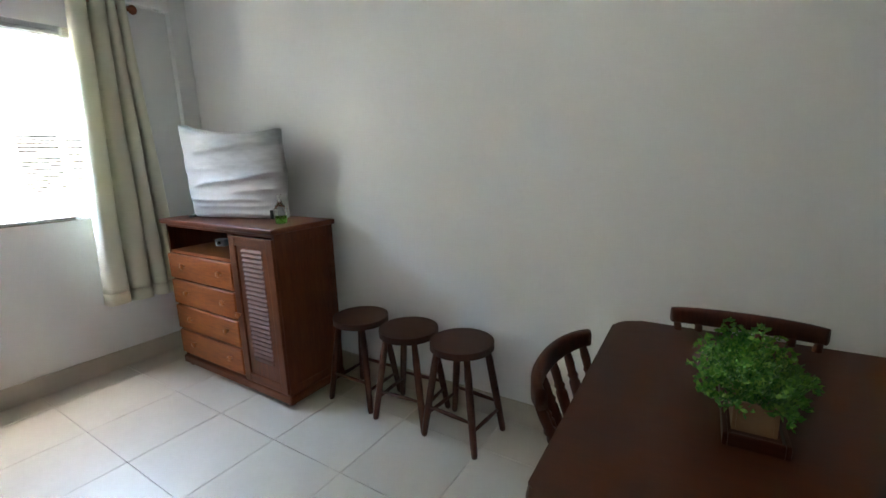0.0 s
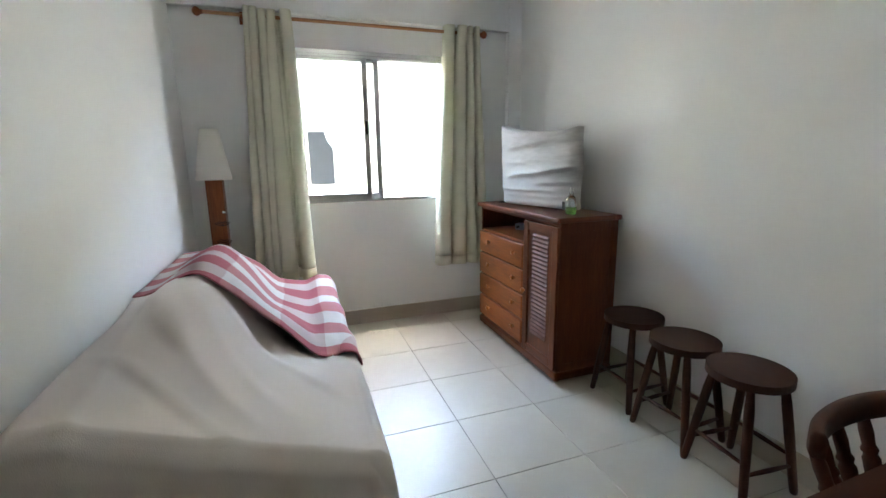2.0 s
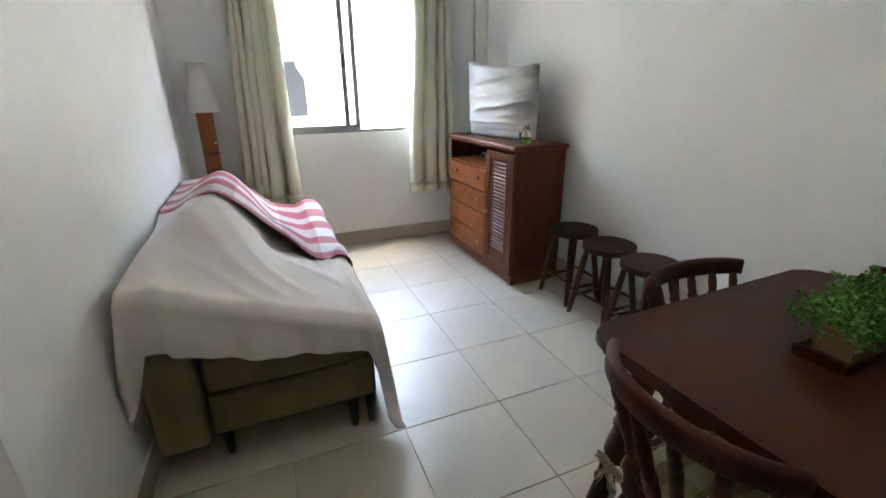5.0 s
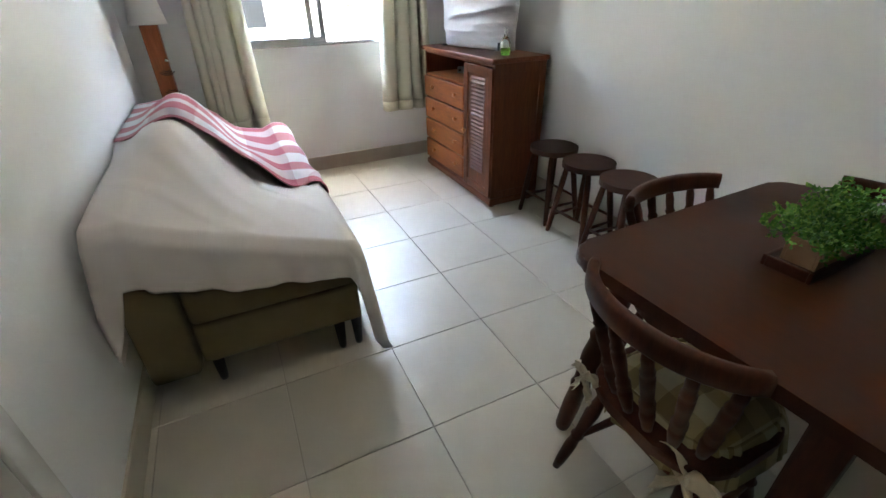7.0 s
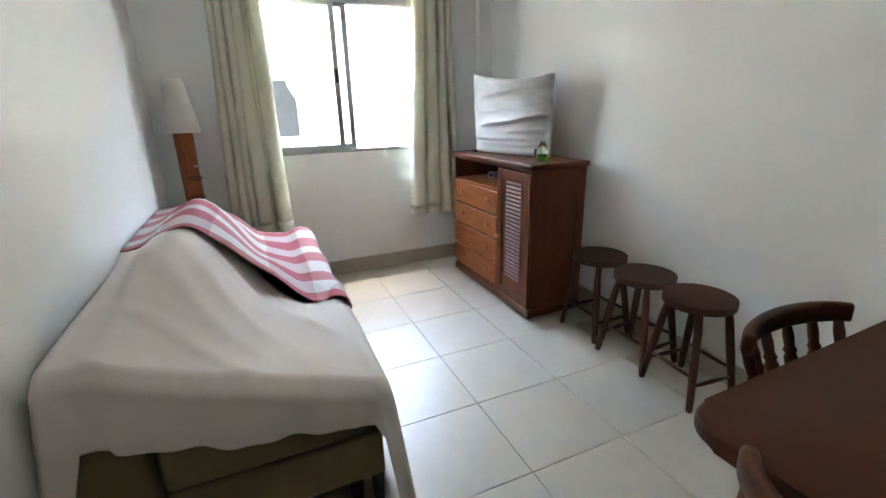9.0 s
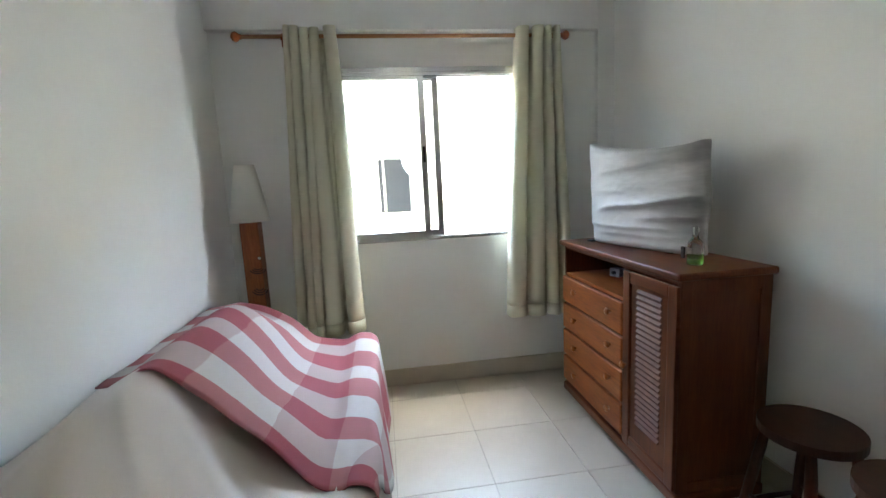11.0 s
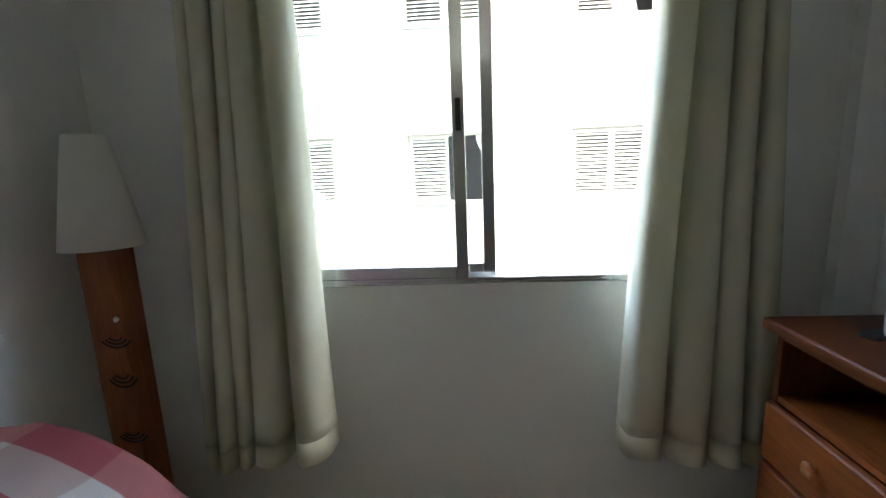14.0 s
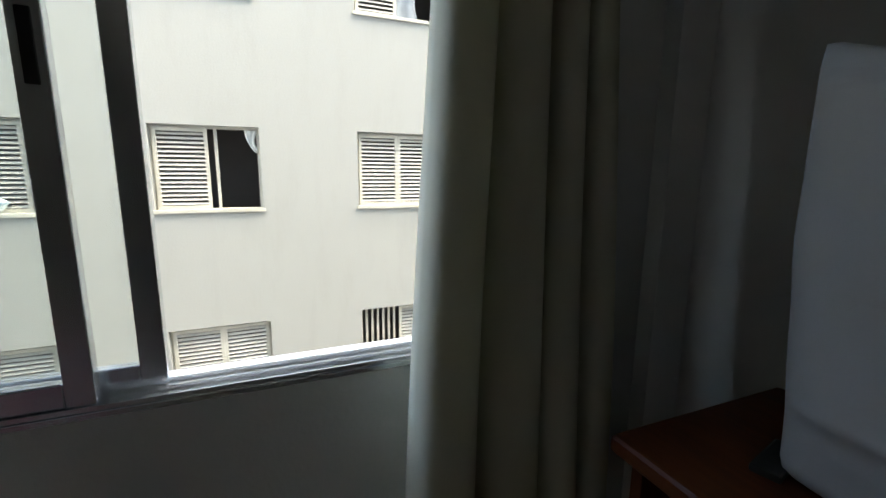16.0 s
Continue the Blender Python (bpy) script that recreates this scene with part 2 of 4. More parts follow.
def leafy():
    n = Nodes("green_leaf")
    r = n.add("ShaderNodeNewGeometry").outputs["Random Per Island"]
    col = n.ramp(r, [(0.0, (0.03, 0.13, 0.015)), (0.5, (0.085, 0.27, 0.03)), (1.0, (0.22, 0.42, 0.06))])
    return n.base(Base_Color=col, Roughness=0.5)


LEAF = leafy()
_g = Nodes("opal_lamp_glass")
GLOW = _g.base(Base_Color=(0.8, 0.8, 0.78, 1), Roughness=0.3, Emission_Color=(1.0, 0.95, 0.87, 1), Emission_Strength=LAMP_GLOW)


# ---- building helpers ----
def link(name, bm, material, parent=None, label="", smooth=False):
    me = bpy.data.meshes.new(name)
    bm.to_mesh(me)
    bm.free()
    me.materials.append(material)
    if smooth:
        me.polygons.foreach_set("use_smooth", [True] * len(me.polygons))
    ob = new(name, me)
    if parent is not None:
        ob.parent = parent
    if label:
        ob["label"] = label
    return ob


def part(name, bm, material, parent, label="", smooth=False):
    """One mesh under a thing or under a part."""
    return link(name, bm, material, parent, label, smooth)


def thing(name, label, category, at=None, group="", kind=""):
    ob = new(name)
    ob.empty_display_size = 0.1
    if at is not None:
        ob.matrix_basis = at
    return tagged(ob, label, category, group, kind)


def setting(name, bm, material, label, category, smooth=False):
    return tagged(link(name, bm, material, None, "", smooth), label, category, "", "structure")


def block(bm, x0, x1, y0, y1, z0, z1, bevel=0.0, segments=2):
    """Adds a box, with rounded edges where bevel is given."""
    made = bmesh.ops.create_cube(bm, size=1)["verts"]
    for v in made:
        v.co = Vector((x0 + (v.co.x + 0.5) * (x1 - x0), y0 + (v.co.y + 0.5) * (y1 - y0), z0 + (v.co.z + 0.5) * (z1 - z0)))
    if bevel:
        edges = list({e for v in made for e in v.link_edges})
        bmesh.ops.bevel(bm, geom=edges, offset=bevel, segments=segments, profile=0.6, affect="EDGES", clamp_overlap=True)
    return bm


def slab(x0, x1, y0, y1, z0, z1, bevel=0.0, segments=2):
    return block(bmesh.new(), x0, x1, y0, y1, z0, z1, bevel, segments)


def turned(p0, p1, profile, sides=14, bm=None):
    """A turned piece from p0 to p1; profile: rows of (share of the length, radius)."""
    bm = bm or bmesh.new()
    p0, p1 = Vector(p0), Vector(p1)
    axis = (p1 - p0).normalized()
    u = axis.orthogonal().normalized()
    w = axis.cross(u)
    rings = []
    for s, r in profile:
        c = p0.lerp(p1, s)
        rings.append([bm.verts.new(c + r * (math.cos(a) * u + math.sin(a) * w)) for a in (2 * math.pi * i / sides for i in range(sides))])
    for a, b in zip(rings, rings[1:]):
        for i in range(sides):
            bm.faces.new((a[i], a[(i + 1) % sides], b[(i + 1) % sides], b[i]))
    bm.faces.new(rings[0][::-1])
    bm.faces.new(rings[-1])
    return bm


def sheet(rows, bm=None, uvs=None):
    """A surface through rows of places."""
    bm = bm or bmesh.new()
    lay = bm.loops.layers.uv.verify() if uvs else None
    grid = [[bm.verts.new(p) for p in row] for row in rows]
    for i in range(len(grid) - 1):
        for j in range(len(grid[0]) - 1):
            f = bm.faces.new((grid[i][j], grid[i][j + 1], grid[i + 1][j + 1], grid[i + 1][j]))
            if lay:
                for l, (a, b) in zip(f.loops, ((i, j), (i, j + 1), (i + 1, j + 1), (i + 1, j))):
                    l[lay].uv = uvs[a][b]
    return bm


def thick(ob, metres):
    s = ob.modifiers.new("thickness", "SOLIDIFY")
    s.thickness, s.offset = metres, -1
    return ob


def plate(outline, z0, z1, bevel=0.0, segments=3):
    """A flat piece with the given outline."""
    bm = bmesh.new()
    low = [bm.verts.new((x, y, z0)) for x, y in outline]
    up = [bm.verts.new((x, y, z1)) for x, y in outline]
    bm.faces.new(low[::-1])
    bm.faces.new(up)
    n = len(outline)
    for i in range(n):
        bm.faces.new((low[i], low[(i + 1) % n], up[(i + 1) % n], up[i]))
    if bevel:
        rim = [e for e in bm.edges if abs(e.verts[0].co.z - e.verts[1].co.z) < 1e-6]
        bmesh.ops.bevel(bm, geom=rim, offset=bevel, segments=segments, profile=0.5, affect="EDGES", clamp_overlap=True)
    return bm


def rounded(x0, x1, y0, y1, r, steps=6):
    """The outline of a rectangle with round corners."""
    pts = []
    for cx, cy, a0 in ((x1 - r, y1 - r, 0), (x0 + r, y1 - r, 90), (x0 + r, y0 + r, 180), (x1 - r, y0 + r, 270)):
        for i in range(steps + 1):
            a = radians(a0 + 90 * i / steps)
            pts.append((cx + r * math.cos(a), cy + r * math.sin(a)))
    return pts


def smoothstep(a, b, x):
    t = min(1.0, max(0.0, (x - a) / (b - a)))
    return t * t * (3 - 2 * t)


# ---- the room ----
XW, YL, YR, XB, TOP = -3.2, -0.41, 2.2, 2.6, 2.7
WY0, WY1, WZ0, WZ1 = 0.235, 1.565, 1.035, 2.17

floor = setting("floor", slab(XW - 0.15, XB + 0.15, YL - 0.15, YR + 0.15, -0.1, -0.006), GROUT, "floor of large cream glazed tiles with grey joints", "floor")
setting("ceiling", slab(XW - 0.15, XB + 0.15, YL - 0.15, YR + 0.15, TOP, TOP + 0.1), CEILING, "plain white painted ceiling", "ceiling")
bm = slab(XW - 0.15, XW, YL, WY0, 0, TOP)
block(bm, XW - 0.15, XW, WY1, YR, 0, TOP)
block(bm, XW - 0.15, XW, WY0, WY1, 0, WZ0)
block(bm, XW - 0.15, XW, WY0, WY1, WZ1, TOP)
setting("wall_west", bm, PAINT, "white painted wall with a sliding window", "wall")
setting("wall_north", slab(XW - 0.15, XB + 0.15, YR, YR + 0.15, 0, TOP), PAINT, "long plain white painted wall", "wall")
DX0, DX1, DZ = -0.08, 0.74, 2.08
bm = slab(XW - 0.15, DX0, YL - 0.15, YL, 0, TOP)
block(bm, DX1, XB + 0.15, YL - 0.15, YL, 0, TOP)
block(bm, DX0, DX1, YL - 0.15, YL, DZ, TOP)
setting("wall_south", bm, PAINT, "white painted wall beside the sofa bed with a doorway", "wall")
setting("wall_east", slab(XB, XB + 0.15, YL, YR, 0, TOP), PAINT, "plain white painted back wall", "wall")
setting("ceiling_beam", slab(XW, XW + 0.05, YL, 2.08, 2.385, TOP, 0.003), PAINT, "shallow white painted beam over the window", "beam")
setting("corner_column", slab(XW, XW + 0.05, 2.08, YR, 0, TOP, 0.003), PAINT, "narrow white painted column in the room corner", "column")

# door in the south wall
door = thing("door_1", "closed off-white painted door in a flat casing", "door", kind="structure")
part("casing", slab(DX0 - 0.07, DX0, YL, YL + 0.012, 0, DZ + 0.07, 0.003), DOOR_PAINT, door)
part("casing", slab(DX1, DX1 + 0.07, YL, YL + 0.012, 0, DZ + 0.07, 0.003), DOOR_PAINT, door)
part("casing", slab(DX0, DX1, YL, YL + 0.012, DZ, DZ + 0.07, 0.003), DOOR_PAINT, door)
part("leaf", slab(DX0, DX1, YL - 0.09, YL - 0.05, 0.005, DZ, 0.002), DOOR_PAINT, door)

# baseboards
for tag, b in (("baseboard_west", (XW, XW + 0.012, YL + 0.012, 2.08)), ("baseboard_column", (XW + 0.05, XW + 0.062, 2.08, YR - 0.012)), ("baseboard_north", (XW + 0.05, XB, YR - 0.012, YR)), ("baseboard_south", (XW, DX0 - 0.07, YL, YL + 0.012))):
    setting(tag, slab(*b, 0, 0.125, 0.003), SKIRT, "beige ceramic tile baseboard", "baseboard")

# the window
win = thing("window_1", "aluminium sliding window, one half open, sashes stacked", "window", kind="structure")
fx0, fx1 = XW - 0.075, XW + 0.004
part("frame_side", slab(fx0, fx1, WY0, WY0 + 0.028, WZ0, WZ1, 0.002), ALU, win)
part("frame_side", slab(fx0, fx1, WY1 - 0.028, WY1, WZ0, WZ1, 0.002), ALU, win)
part("frame_head", slab(fx0, fx1, WY0 + 0.028, WY1 - 0.028, WZ1 - 0.03, WZ1, 0.002), ALU, win)
part("frame_sill", slab(fx0, fx1, WY0 + 0.028, WY1 - 0.028, WZ0, WZ0 + 0.012, 0.002), ALU, win)
for x in (fx0 + 0.003, fx0 + 0.036, fx1 - 0.006):
    part("track", slab(x, x + 0.003, WY0 + 0.028, WY1 - 0.028, WZ0 + 0.012, WZ0 + 0.021), ALU, win)
    part("track", slab(x, x + 0.003, WY0 + 0.028, WY1 - 0.028, WZ1 - 0.05, WZ1 - 0.03), ALU, win)


def sash(x0, x1, y0, y1, handle):
    z0, z1, s = WZ0 + 0.014, WZ1 - 0.034, 0.042
    ob = part("sash", slab(x0, x1, y1 - s, y1, z0, z1, 0.003), ALU, win)
    part("stile", slab(x0, x1, y0, y0 + s, z0, z1, 0.003), ALU, ob)
    part("rail", slab(x0 + 0.001, x1 - 0.001, y0 + s, y1 - s, z0, z0 + 0.05, 0.003), ALU, ob)
    part("rail", slab(x0 + 0.001, x1 - 0.001, y0 + s, y1 - s, z1 - 0.04, z1, 0.003), ALU, ob)
    xm = (x0 + x1) / 2
    pane = part("pane", slab(xm - 0.002, xm + 0.002, y0 + s, y1 - s, z0 + 0.05, z1 - 0.04), GLASS, ob, "clear window glass")
    pane.visible_shadow = False
    if handle:
        part("handle", slab(x1 - 0.002, x1 + 0.003, y1 - 0.030, y1 - 0.012, 1.560, 1.665, 0.002), BLACK, ob, "black recessed pull")


sash(XW - 0.030, XW - 0.004, WY0 + 0.03, 0.893, True)
sash(XW - 0.066, XW - 0.040, WY0 + 0.03, 0.990, False)


# ---- outside ----
setting("ground", slab(-400, 400, -400, 400, -6.2, -6.0), ASPHALT, "grey concrete courtyard ground", "ground")
# storeys out of view, added to cut the skylight on the facade opposite
ex = XW - 0.15
bm = slab(ex, XW, -12, 14, TOP + 0.11, 11.0)
block(bm, ex, XW, -12, YL - 0.16, -6.0, TOP + 0.11)
block(bm, ex, XW, YR + 0.16, 14, -6.0, TOP + 0.11)
block(bm, ex, XW, YL - 0.16, YR + 0.16, -6.0, -0.11)
setting("unseen_outer_wall", bm, PALE_RENDER, "unseen pale storeys round the room, added to shade and fill the facade opposite", "wall")
FX = -9.2
COLS = [(-8.1, -6.75), (-5.4, -4.05), (-2.78, -1.39), (-0.14, 1.20), (2.59, 3.89), (5.30, 6.65), (8.0, 9.3)]
ROWZ = [(-4.81, -3.67), (-1.97, -0.83), (0.87, 2.01), (3.70, 4.85)]
house = thing("apartment_building", "cream plastered apartment block with louvred shutters across the courtyard", "building")
bm = bmesh.new()
zs = [-6.0] + [z for r in ROWZ for z in r] + [5.05]
for i in range(0, len(zs), 2):
    block(bm, FX - 0.25, FX, -14, 16, zs[i], zs[i + 1])
ys = [-14] + [y for c in COLS for y in c] + [16]
for z0, z1 in ROWZ:
    for i in range(0, len(ys), 2):
        block(bm, FX - 0.25, FX, ys[i], ys[i + 1], z0, z1)
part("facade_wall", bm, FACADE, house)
# roof out of view, made deep to keep skylight off the sheet behind
part("unseen_roof_slab", slab(FX - 1.4, FX + 0.08, -14, 16, 5.05, 5.2, 0.01), FACADE, house)
# one flat sheet, coloured dark as the shade behind every opening
part("room_shade_sheet", slab(FX - 1.3, FX - 1.2, -14, 16, -6, 5.05), ROOM_SHADE, house, "dark sheet whose colour gives the shade behind the openings")


def shutter(y0, y1, z0, z1, x, parent):
    """A louvred leaf: frame and tilted slats."""
    f = 0.045
    bm = slab(x - 0.02, x + 0.02, y0, y0 + f, z0, z1)
    block(bm, x - 0.02, x + 0.02, y1 - f, y1, z0, z1)
    block(bm, x - 0.02, x + 0.02, y0 + f, y1 - f, z0, z0 + f)
    block(bm, x - 0.02, x + 0.02, y0 + f, y1 - f, z1 - f, z1)
    leaf = part("shutter", bm, FRAME_WHITE, parent, "cream louvred shutter")
    bm = bmesh.new()
    count = 17
    pitch = (z1 - z0 - 2 * f) / count
    for i in range(count):
        z = z0 + f + (i + 0.5) * pitch
        q = [(x + 0.018, -0.24), (x - 0.010, 0.30), (x - 0.014, 0.20), (x + 0.014, -0.34)]
        a = [bm.verts.new((px, y0 + f, z + s * pitch)) for px, s in q]
        b = [bm.verts.new((px, y1 - f, z + s * pitch)) for px, s in q]
        for k in range(4):
            bm.faces.new((a[k], b[k], b[(k + 1) % 4], a[(k + 1) % 4]))
        bm.faces.new(a[::-1])
        bm.faces.new(b)
    part("slats", bm, SHUTTER, leaf)


def drape(y0, y1, z0, z1, x, sweep, parent, name, material, label):
    """Cloth that hangs in an opening and sweeps to one side."""
    rows, uvs = [], []
    for i in range(13):
        s = i / 12
        row, uv = [], []
        for j in range(9):
            q = j / 8
            y = y0 + (y1 - y0) * q * (1 - 0.45 * math.sin(s * 2.6)) + sweep * s * s
            row.append((x + 0.03 * math.sin(9 * q + 2 * s), y, z1 + (z0 - z1) * s - 0.05 * q * s))
            uv.append((y, (1 - s) * (z1 - z0)))
        rows.append(row)
        uvs.append(uv)
    thick(part(name, sheet(rows, None, uvs), material, parent, label, True), 0.006)


for c, (y0, y1) in enumerate(COLS):
    for r, (z0, z1) in enumerate(ROWZ):
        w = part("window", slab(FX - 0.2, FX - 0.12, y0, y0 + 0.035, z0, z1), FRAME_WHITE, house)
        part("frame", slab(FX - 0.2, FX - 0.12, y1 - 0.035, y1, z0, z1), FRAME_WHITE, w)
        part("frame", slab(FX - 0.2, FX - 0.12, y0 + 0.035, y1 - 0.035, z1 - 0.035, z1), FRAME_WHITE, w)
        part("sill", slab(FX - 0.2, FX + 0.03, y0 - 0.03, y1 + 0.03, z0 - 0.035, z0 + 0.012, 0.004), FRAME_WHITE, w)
        ym, x = (y0 + y1) / 2, FX - 0.1
        a, b, low, up = y0 + 0.035, y1 - 0.035, z0 + 0.014, z1 - 0.037
        left, right = True, True
        if (c, r) == (2, 2):
            left = False
            drape(a, a + 0.32, low, up, x - 0.06, 0.10, w, "curtain", PALE_CLOTH, "pale curtain in the open half")
            rows, uvs = [], []
            for i in range(11):
                p = i / 10
                rows.append([(x + 0.05 + 0.02 * math.sin(7 * p + 5 * q), a + 0.58 - 0.10 * q + 0.55 * p, low + 0.59 - 0.32 * q - (0.46 - 0.22 * q) * p - 0.05 * math.sin(math.pi * p)) for q in (k / 8 for k in range(9))])
                uvs.append([(0.72 * p, 0.34 * k / 8) for k in range(9)])
            thick(part("towel", sheet(rows, None, uvs), BLUE_PLAID, w, "blue checked cloth hung out to dry", True), 0.006)
        elif (c, r) == (3, 2):
            right = False
            drape(b - 0.15, b + 0.02, up - 0.30, up, x - 0.06, 0.11, w, "curtain", WHITE_CLOTH, "knotted white curtain")
            part("stile", slab(x - 0.05, x - 0.02, ym + 0.09, ym + 0.13, low, up), FRAME_WHITE, w)
        elif (c, r) == (4, 3):
            right = False
            drape(ym + 0.05, b, low, up, x - 0.07, -0.05, w, "curtain", GREY_CLOTH, "grey curtain")
        elif (c, r) == (4, 1):
            left = False
            for k in range(6):
                yk = a + 0.05 + k * 0.095
                part("bar", slab(x - 0.02, x + 0.005, yk, yk + 0.035, low, up), FRAME_WHITE, w)
        if left:
            shutter(a, ym + 0.012, low, up, x, w)
        if right:
            shutter(ym - 0.012 + 0.026, b, low, up, x - 0.0, w)


# ---- curtains ----
rod = thing("curtain_rod", "turned light wooden curtain rod with ball finials on wall brackets", "curtain rod")
RX, RZ = XW + 0.085, 2.335
part("pole", turned((RX, -0.19, RZ), (RX, 1.80, RZ), [(0, 0.012), (1, 0.012)]), ROD_WOOD, rod, smooth=True)
for s, y in ((-1, -0.19), (1, 1.80)):
    prof = [(0, 0.012), (0.1, 0.017), (0.2, 0.013), (0.35, 0.024), (0.6, 0.030), (0.85, 0.022), (1, 0.006)]
    part("finial", turned((RX, y, RZ), (RX, y + s * 0.062, RZ), prof, 18), DRAWER, rod, "darker turned ball finial", smooth=True)
for y in (0.045, 1.755):
    bm = slab(XW, XW + 0.02, y - 0.02, y + 0.02, RZ - 0.04, RZ + 0.04, 0.004)
    turned((XW + 0.02, y, RZ - 0.012), (RX + 0.012, y, RZ - 0.016), [(0, 0.012), (1, 0.012)], 12, bm)
    part("bracket", bm, DRAWER, rod)


def curtain(y_top, y_low, z_low, top, low, seed, label, lean=0.0, bulge=0.0):
    """A hanging grommet curtain. top and low: where its folds meet, as shares of the width at the rod and at the hem."""
    rng = random.Random(seed)
    folds, steps, rows, z_top = len(top) - 1, 22, [], RZ + 0.045
    ph = [rng.uniform(-1, 1) for _ in range(folds)]
    for i in range(49):
        s = i / 48
        e = s ** 0.85
        row = []
        for k in range(folds):
            lo = [a * (1 - e) + b * e for a, b in ((top[k], low[k]), (top[k + 1], low[k + 1]))]
            width = (y_top[1] - y_top[0]) * (1 - e) + (y_low[1] - y_low[0]) * e
            start = y_top[0] * (1 - e) + y_low[0] * e
            wide = (lo[1] - lo[0]) * width
            for j in range(steps + (k == folds - 1)):
                f = j / steps
                a = math.pi * f
                q = lo[0] + (lo[1] - lo[0]) * f
                # a round fold in front, then a recessed stretch; they even out towards the hem
                share = 0.66 + 0.22 * s
                turned_back = k == folds - 1
                h = 1 - f if turned_back else f
                g = h / share
                tube = math.sin(math.pi * g) ** 0.6 if 0 < g < 1 else -0.10 * math.sin(math.pi * (h - share) / (1 - share)) if h > share else 0.0
                deep = (0.082 + 0.016 * ph[k]) * (1 + 0.35 * s)
                dent = 0.007 * s * math.sin(3 * a + 5 * ph[k]) * max(0.0, tube)
                x = RX - 0.035 + deep * tube + dent + lean * s + bulge * s * s * math.sin(math.pi * q) + 0.006 * math.sin(5 * s + 6 * q + seed)
                # the cloth folds back behind each round fold
                y = start + width * q - (min(0.018, 0.25 * wide) * math.sin(2 * math.pi * g) * (-1 if turned_back else 1) if g < 1 else 0.0) + 0.004 * math.sin(7 * s + 3 * k)
                z = z_top + (z_low - z_top) * s + 0.008 * s * math.sin(a + seed + k)
                row.append((max(x, XW + 0.022), y, z))
        rows.append(row)
    ob = thing("curtain", label, "curtain", group="curtains on the rod")
    seam = 46
    thick(part("panel", sheet(rows[: seam + 1]), CURTAIN, ob, smooth=True), 0.0025)
    thick(part("hem", sheet(rows[seam:]), CURTAIN, ob, "stitched double hem", True), 0.0028)
    for k in range(folds):
        y = y_top[0] + (y_top[1] - y_top[0]) * (top[k] + top[k + 1]) / 2
        ring = [[(RX + (0.021 + 0.0035 * math.cos(b)) * math.cos(a), y + 0.0035 * math.sin(b), RZ + (0.021 + 0.0035 * math.cos(b)) * math.sin(a)) for b in (2 * math.pi * j / 6 for j in range(7))] for a in (2 * math.pi * i / 18 for i in range(19))]
        part("grommet", sheet(ring), ALU, ob, "metal eyelet ring", True)
    return ob


curtain((0.065, 0.358), (-0.01, 0.405), 0.485, (0, 0.13, 0.31, 0.50, 0.70, 1), (0, 0.16, 0.28, 0.40, 0.72, 1), 2, "long beige-green linen curtain drawn aside, hanging in deep folds", 0.04, 0.07)
curtain((1.503, 1.775), (1.385, 1.82), 0.49, (0, 0.40, 0.70, 0.85, 1), (0, 0.30, 0.60, 0.80, 1), 5, "long beige-green linen curtain gathered beside the open sash", 0.04, 0.03)

# ---- ceiling lamp, in the middle of the room ----
# lamp out of view, set by glints on the sash stiles; supplies fill light
fixture = thing("ceiling_light", "unseen round white glass ceiling lamp, switched on to fill the room", "ceiling lamp", pose(-0.1, 0.88, 2.7))
part("base_plate", turned((0, 0, 0), (0, 0, -0.03), [(0, 0.15), (0.8, 0.15), (1, 0.14)], 32), WHITE_CLOTH, fixture, smooth=True)
part("diffuser", turned((0, 0, -0.03), (0, 0, -0.10), [(0, 0.14), (0.35, 0.13), (0.7, 0.095), (0.92, 0.045), (1, 0.004)], 32), GLOW, fixture, "glowing opal glass bowl", True)

# ---- floor lamp ----
lamp = thing("floor_lamp", "square carved reddish wood floor lamp with a white cone shade", "lamp", pose(-2.95, -0.212, 0))
part("post", slab(-0.05, 0.05, -0.052, 0.052, 0.03, 1.25, 0.006), LAMP_WOOD, lamp)
part("foot", slab(-0.12, 0.12, -0.12, 0.12, 0.0, 0.03, 0.006), LAMP_WOOD, lamp)
bm = bmesh.new()
ring = [[(r * math.cos(a), r * math.sin(a), z) for a in (2 * math.pi * j / 32 for j in range(33))] for z, r in ((1.245, 0.112), (1.33, 0.098), (1.42, 0.083), (1.50, 0.069), (1.575, 0.055))]
sheet(ring, bm)
bmesh.ops.remove_doubles(bm, verts=bm.verts[:], dist=0.0005)
thick(part("shade", bm, SHADE, lamp, "off-white conical fabric shade", True), 0.002)
for z, turn in ((0.98, 0), (0.86, 1), (0.66, 0), (0.52, 1)):
    bm = bmesh.new()
    for k in range(3):
        pts = []
        for i in range(9):
            a = radians(-150 + 120 * i / 8)
            rr = 0.024 + 0.014 * k
            pts.append((0.0505, 0.026 + rr * math.cos(a), z + rr * math.sin(a) * (1 if turn else 0.8)))
        for p, q in zip(pts, pts[1:]):
            turned(p, q, [(0, 0.0035), (1, 0.0035)], 6, bm)
    part("carving", bm, CARVED, lamp, "dark carved crescent grooves")
part("switch", turned((0.05, 0.04, 1.03), (0.065, 0.05, 1.03), [(0, 0.008), (1, 0.006)], 10), WHITE_CLOTH, lamp, "small white switch", True)

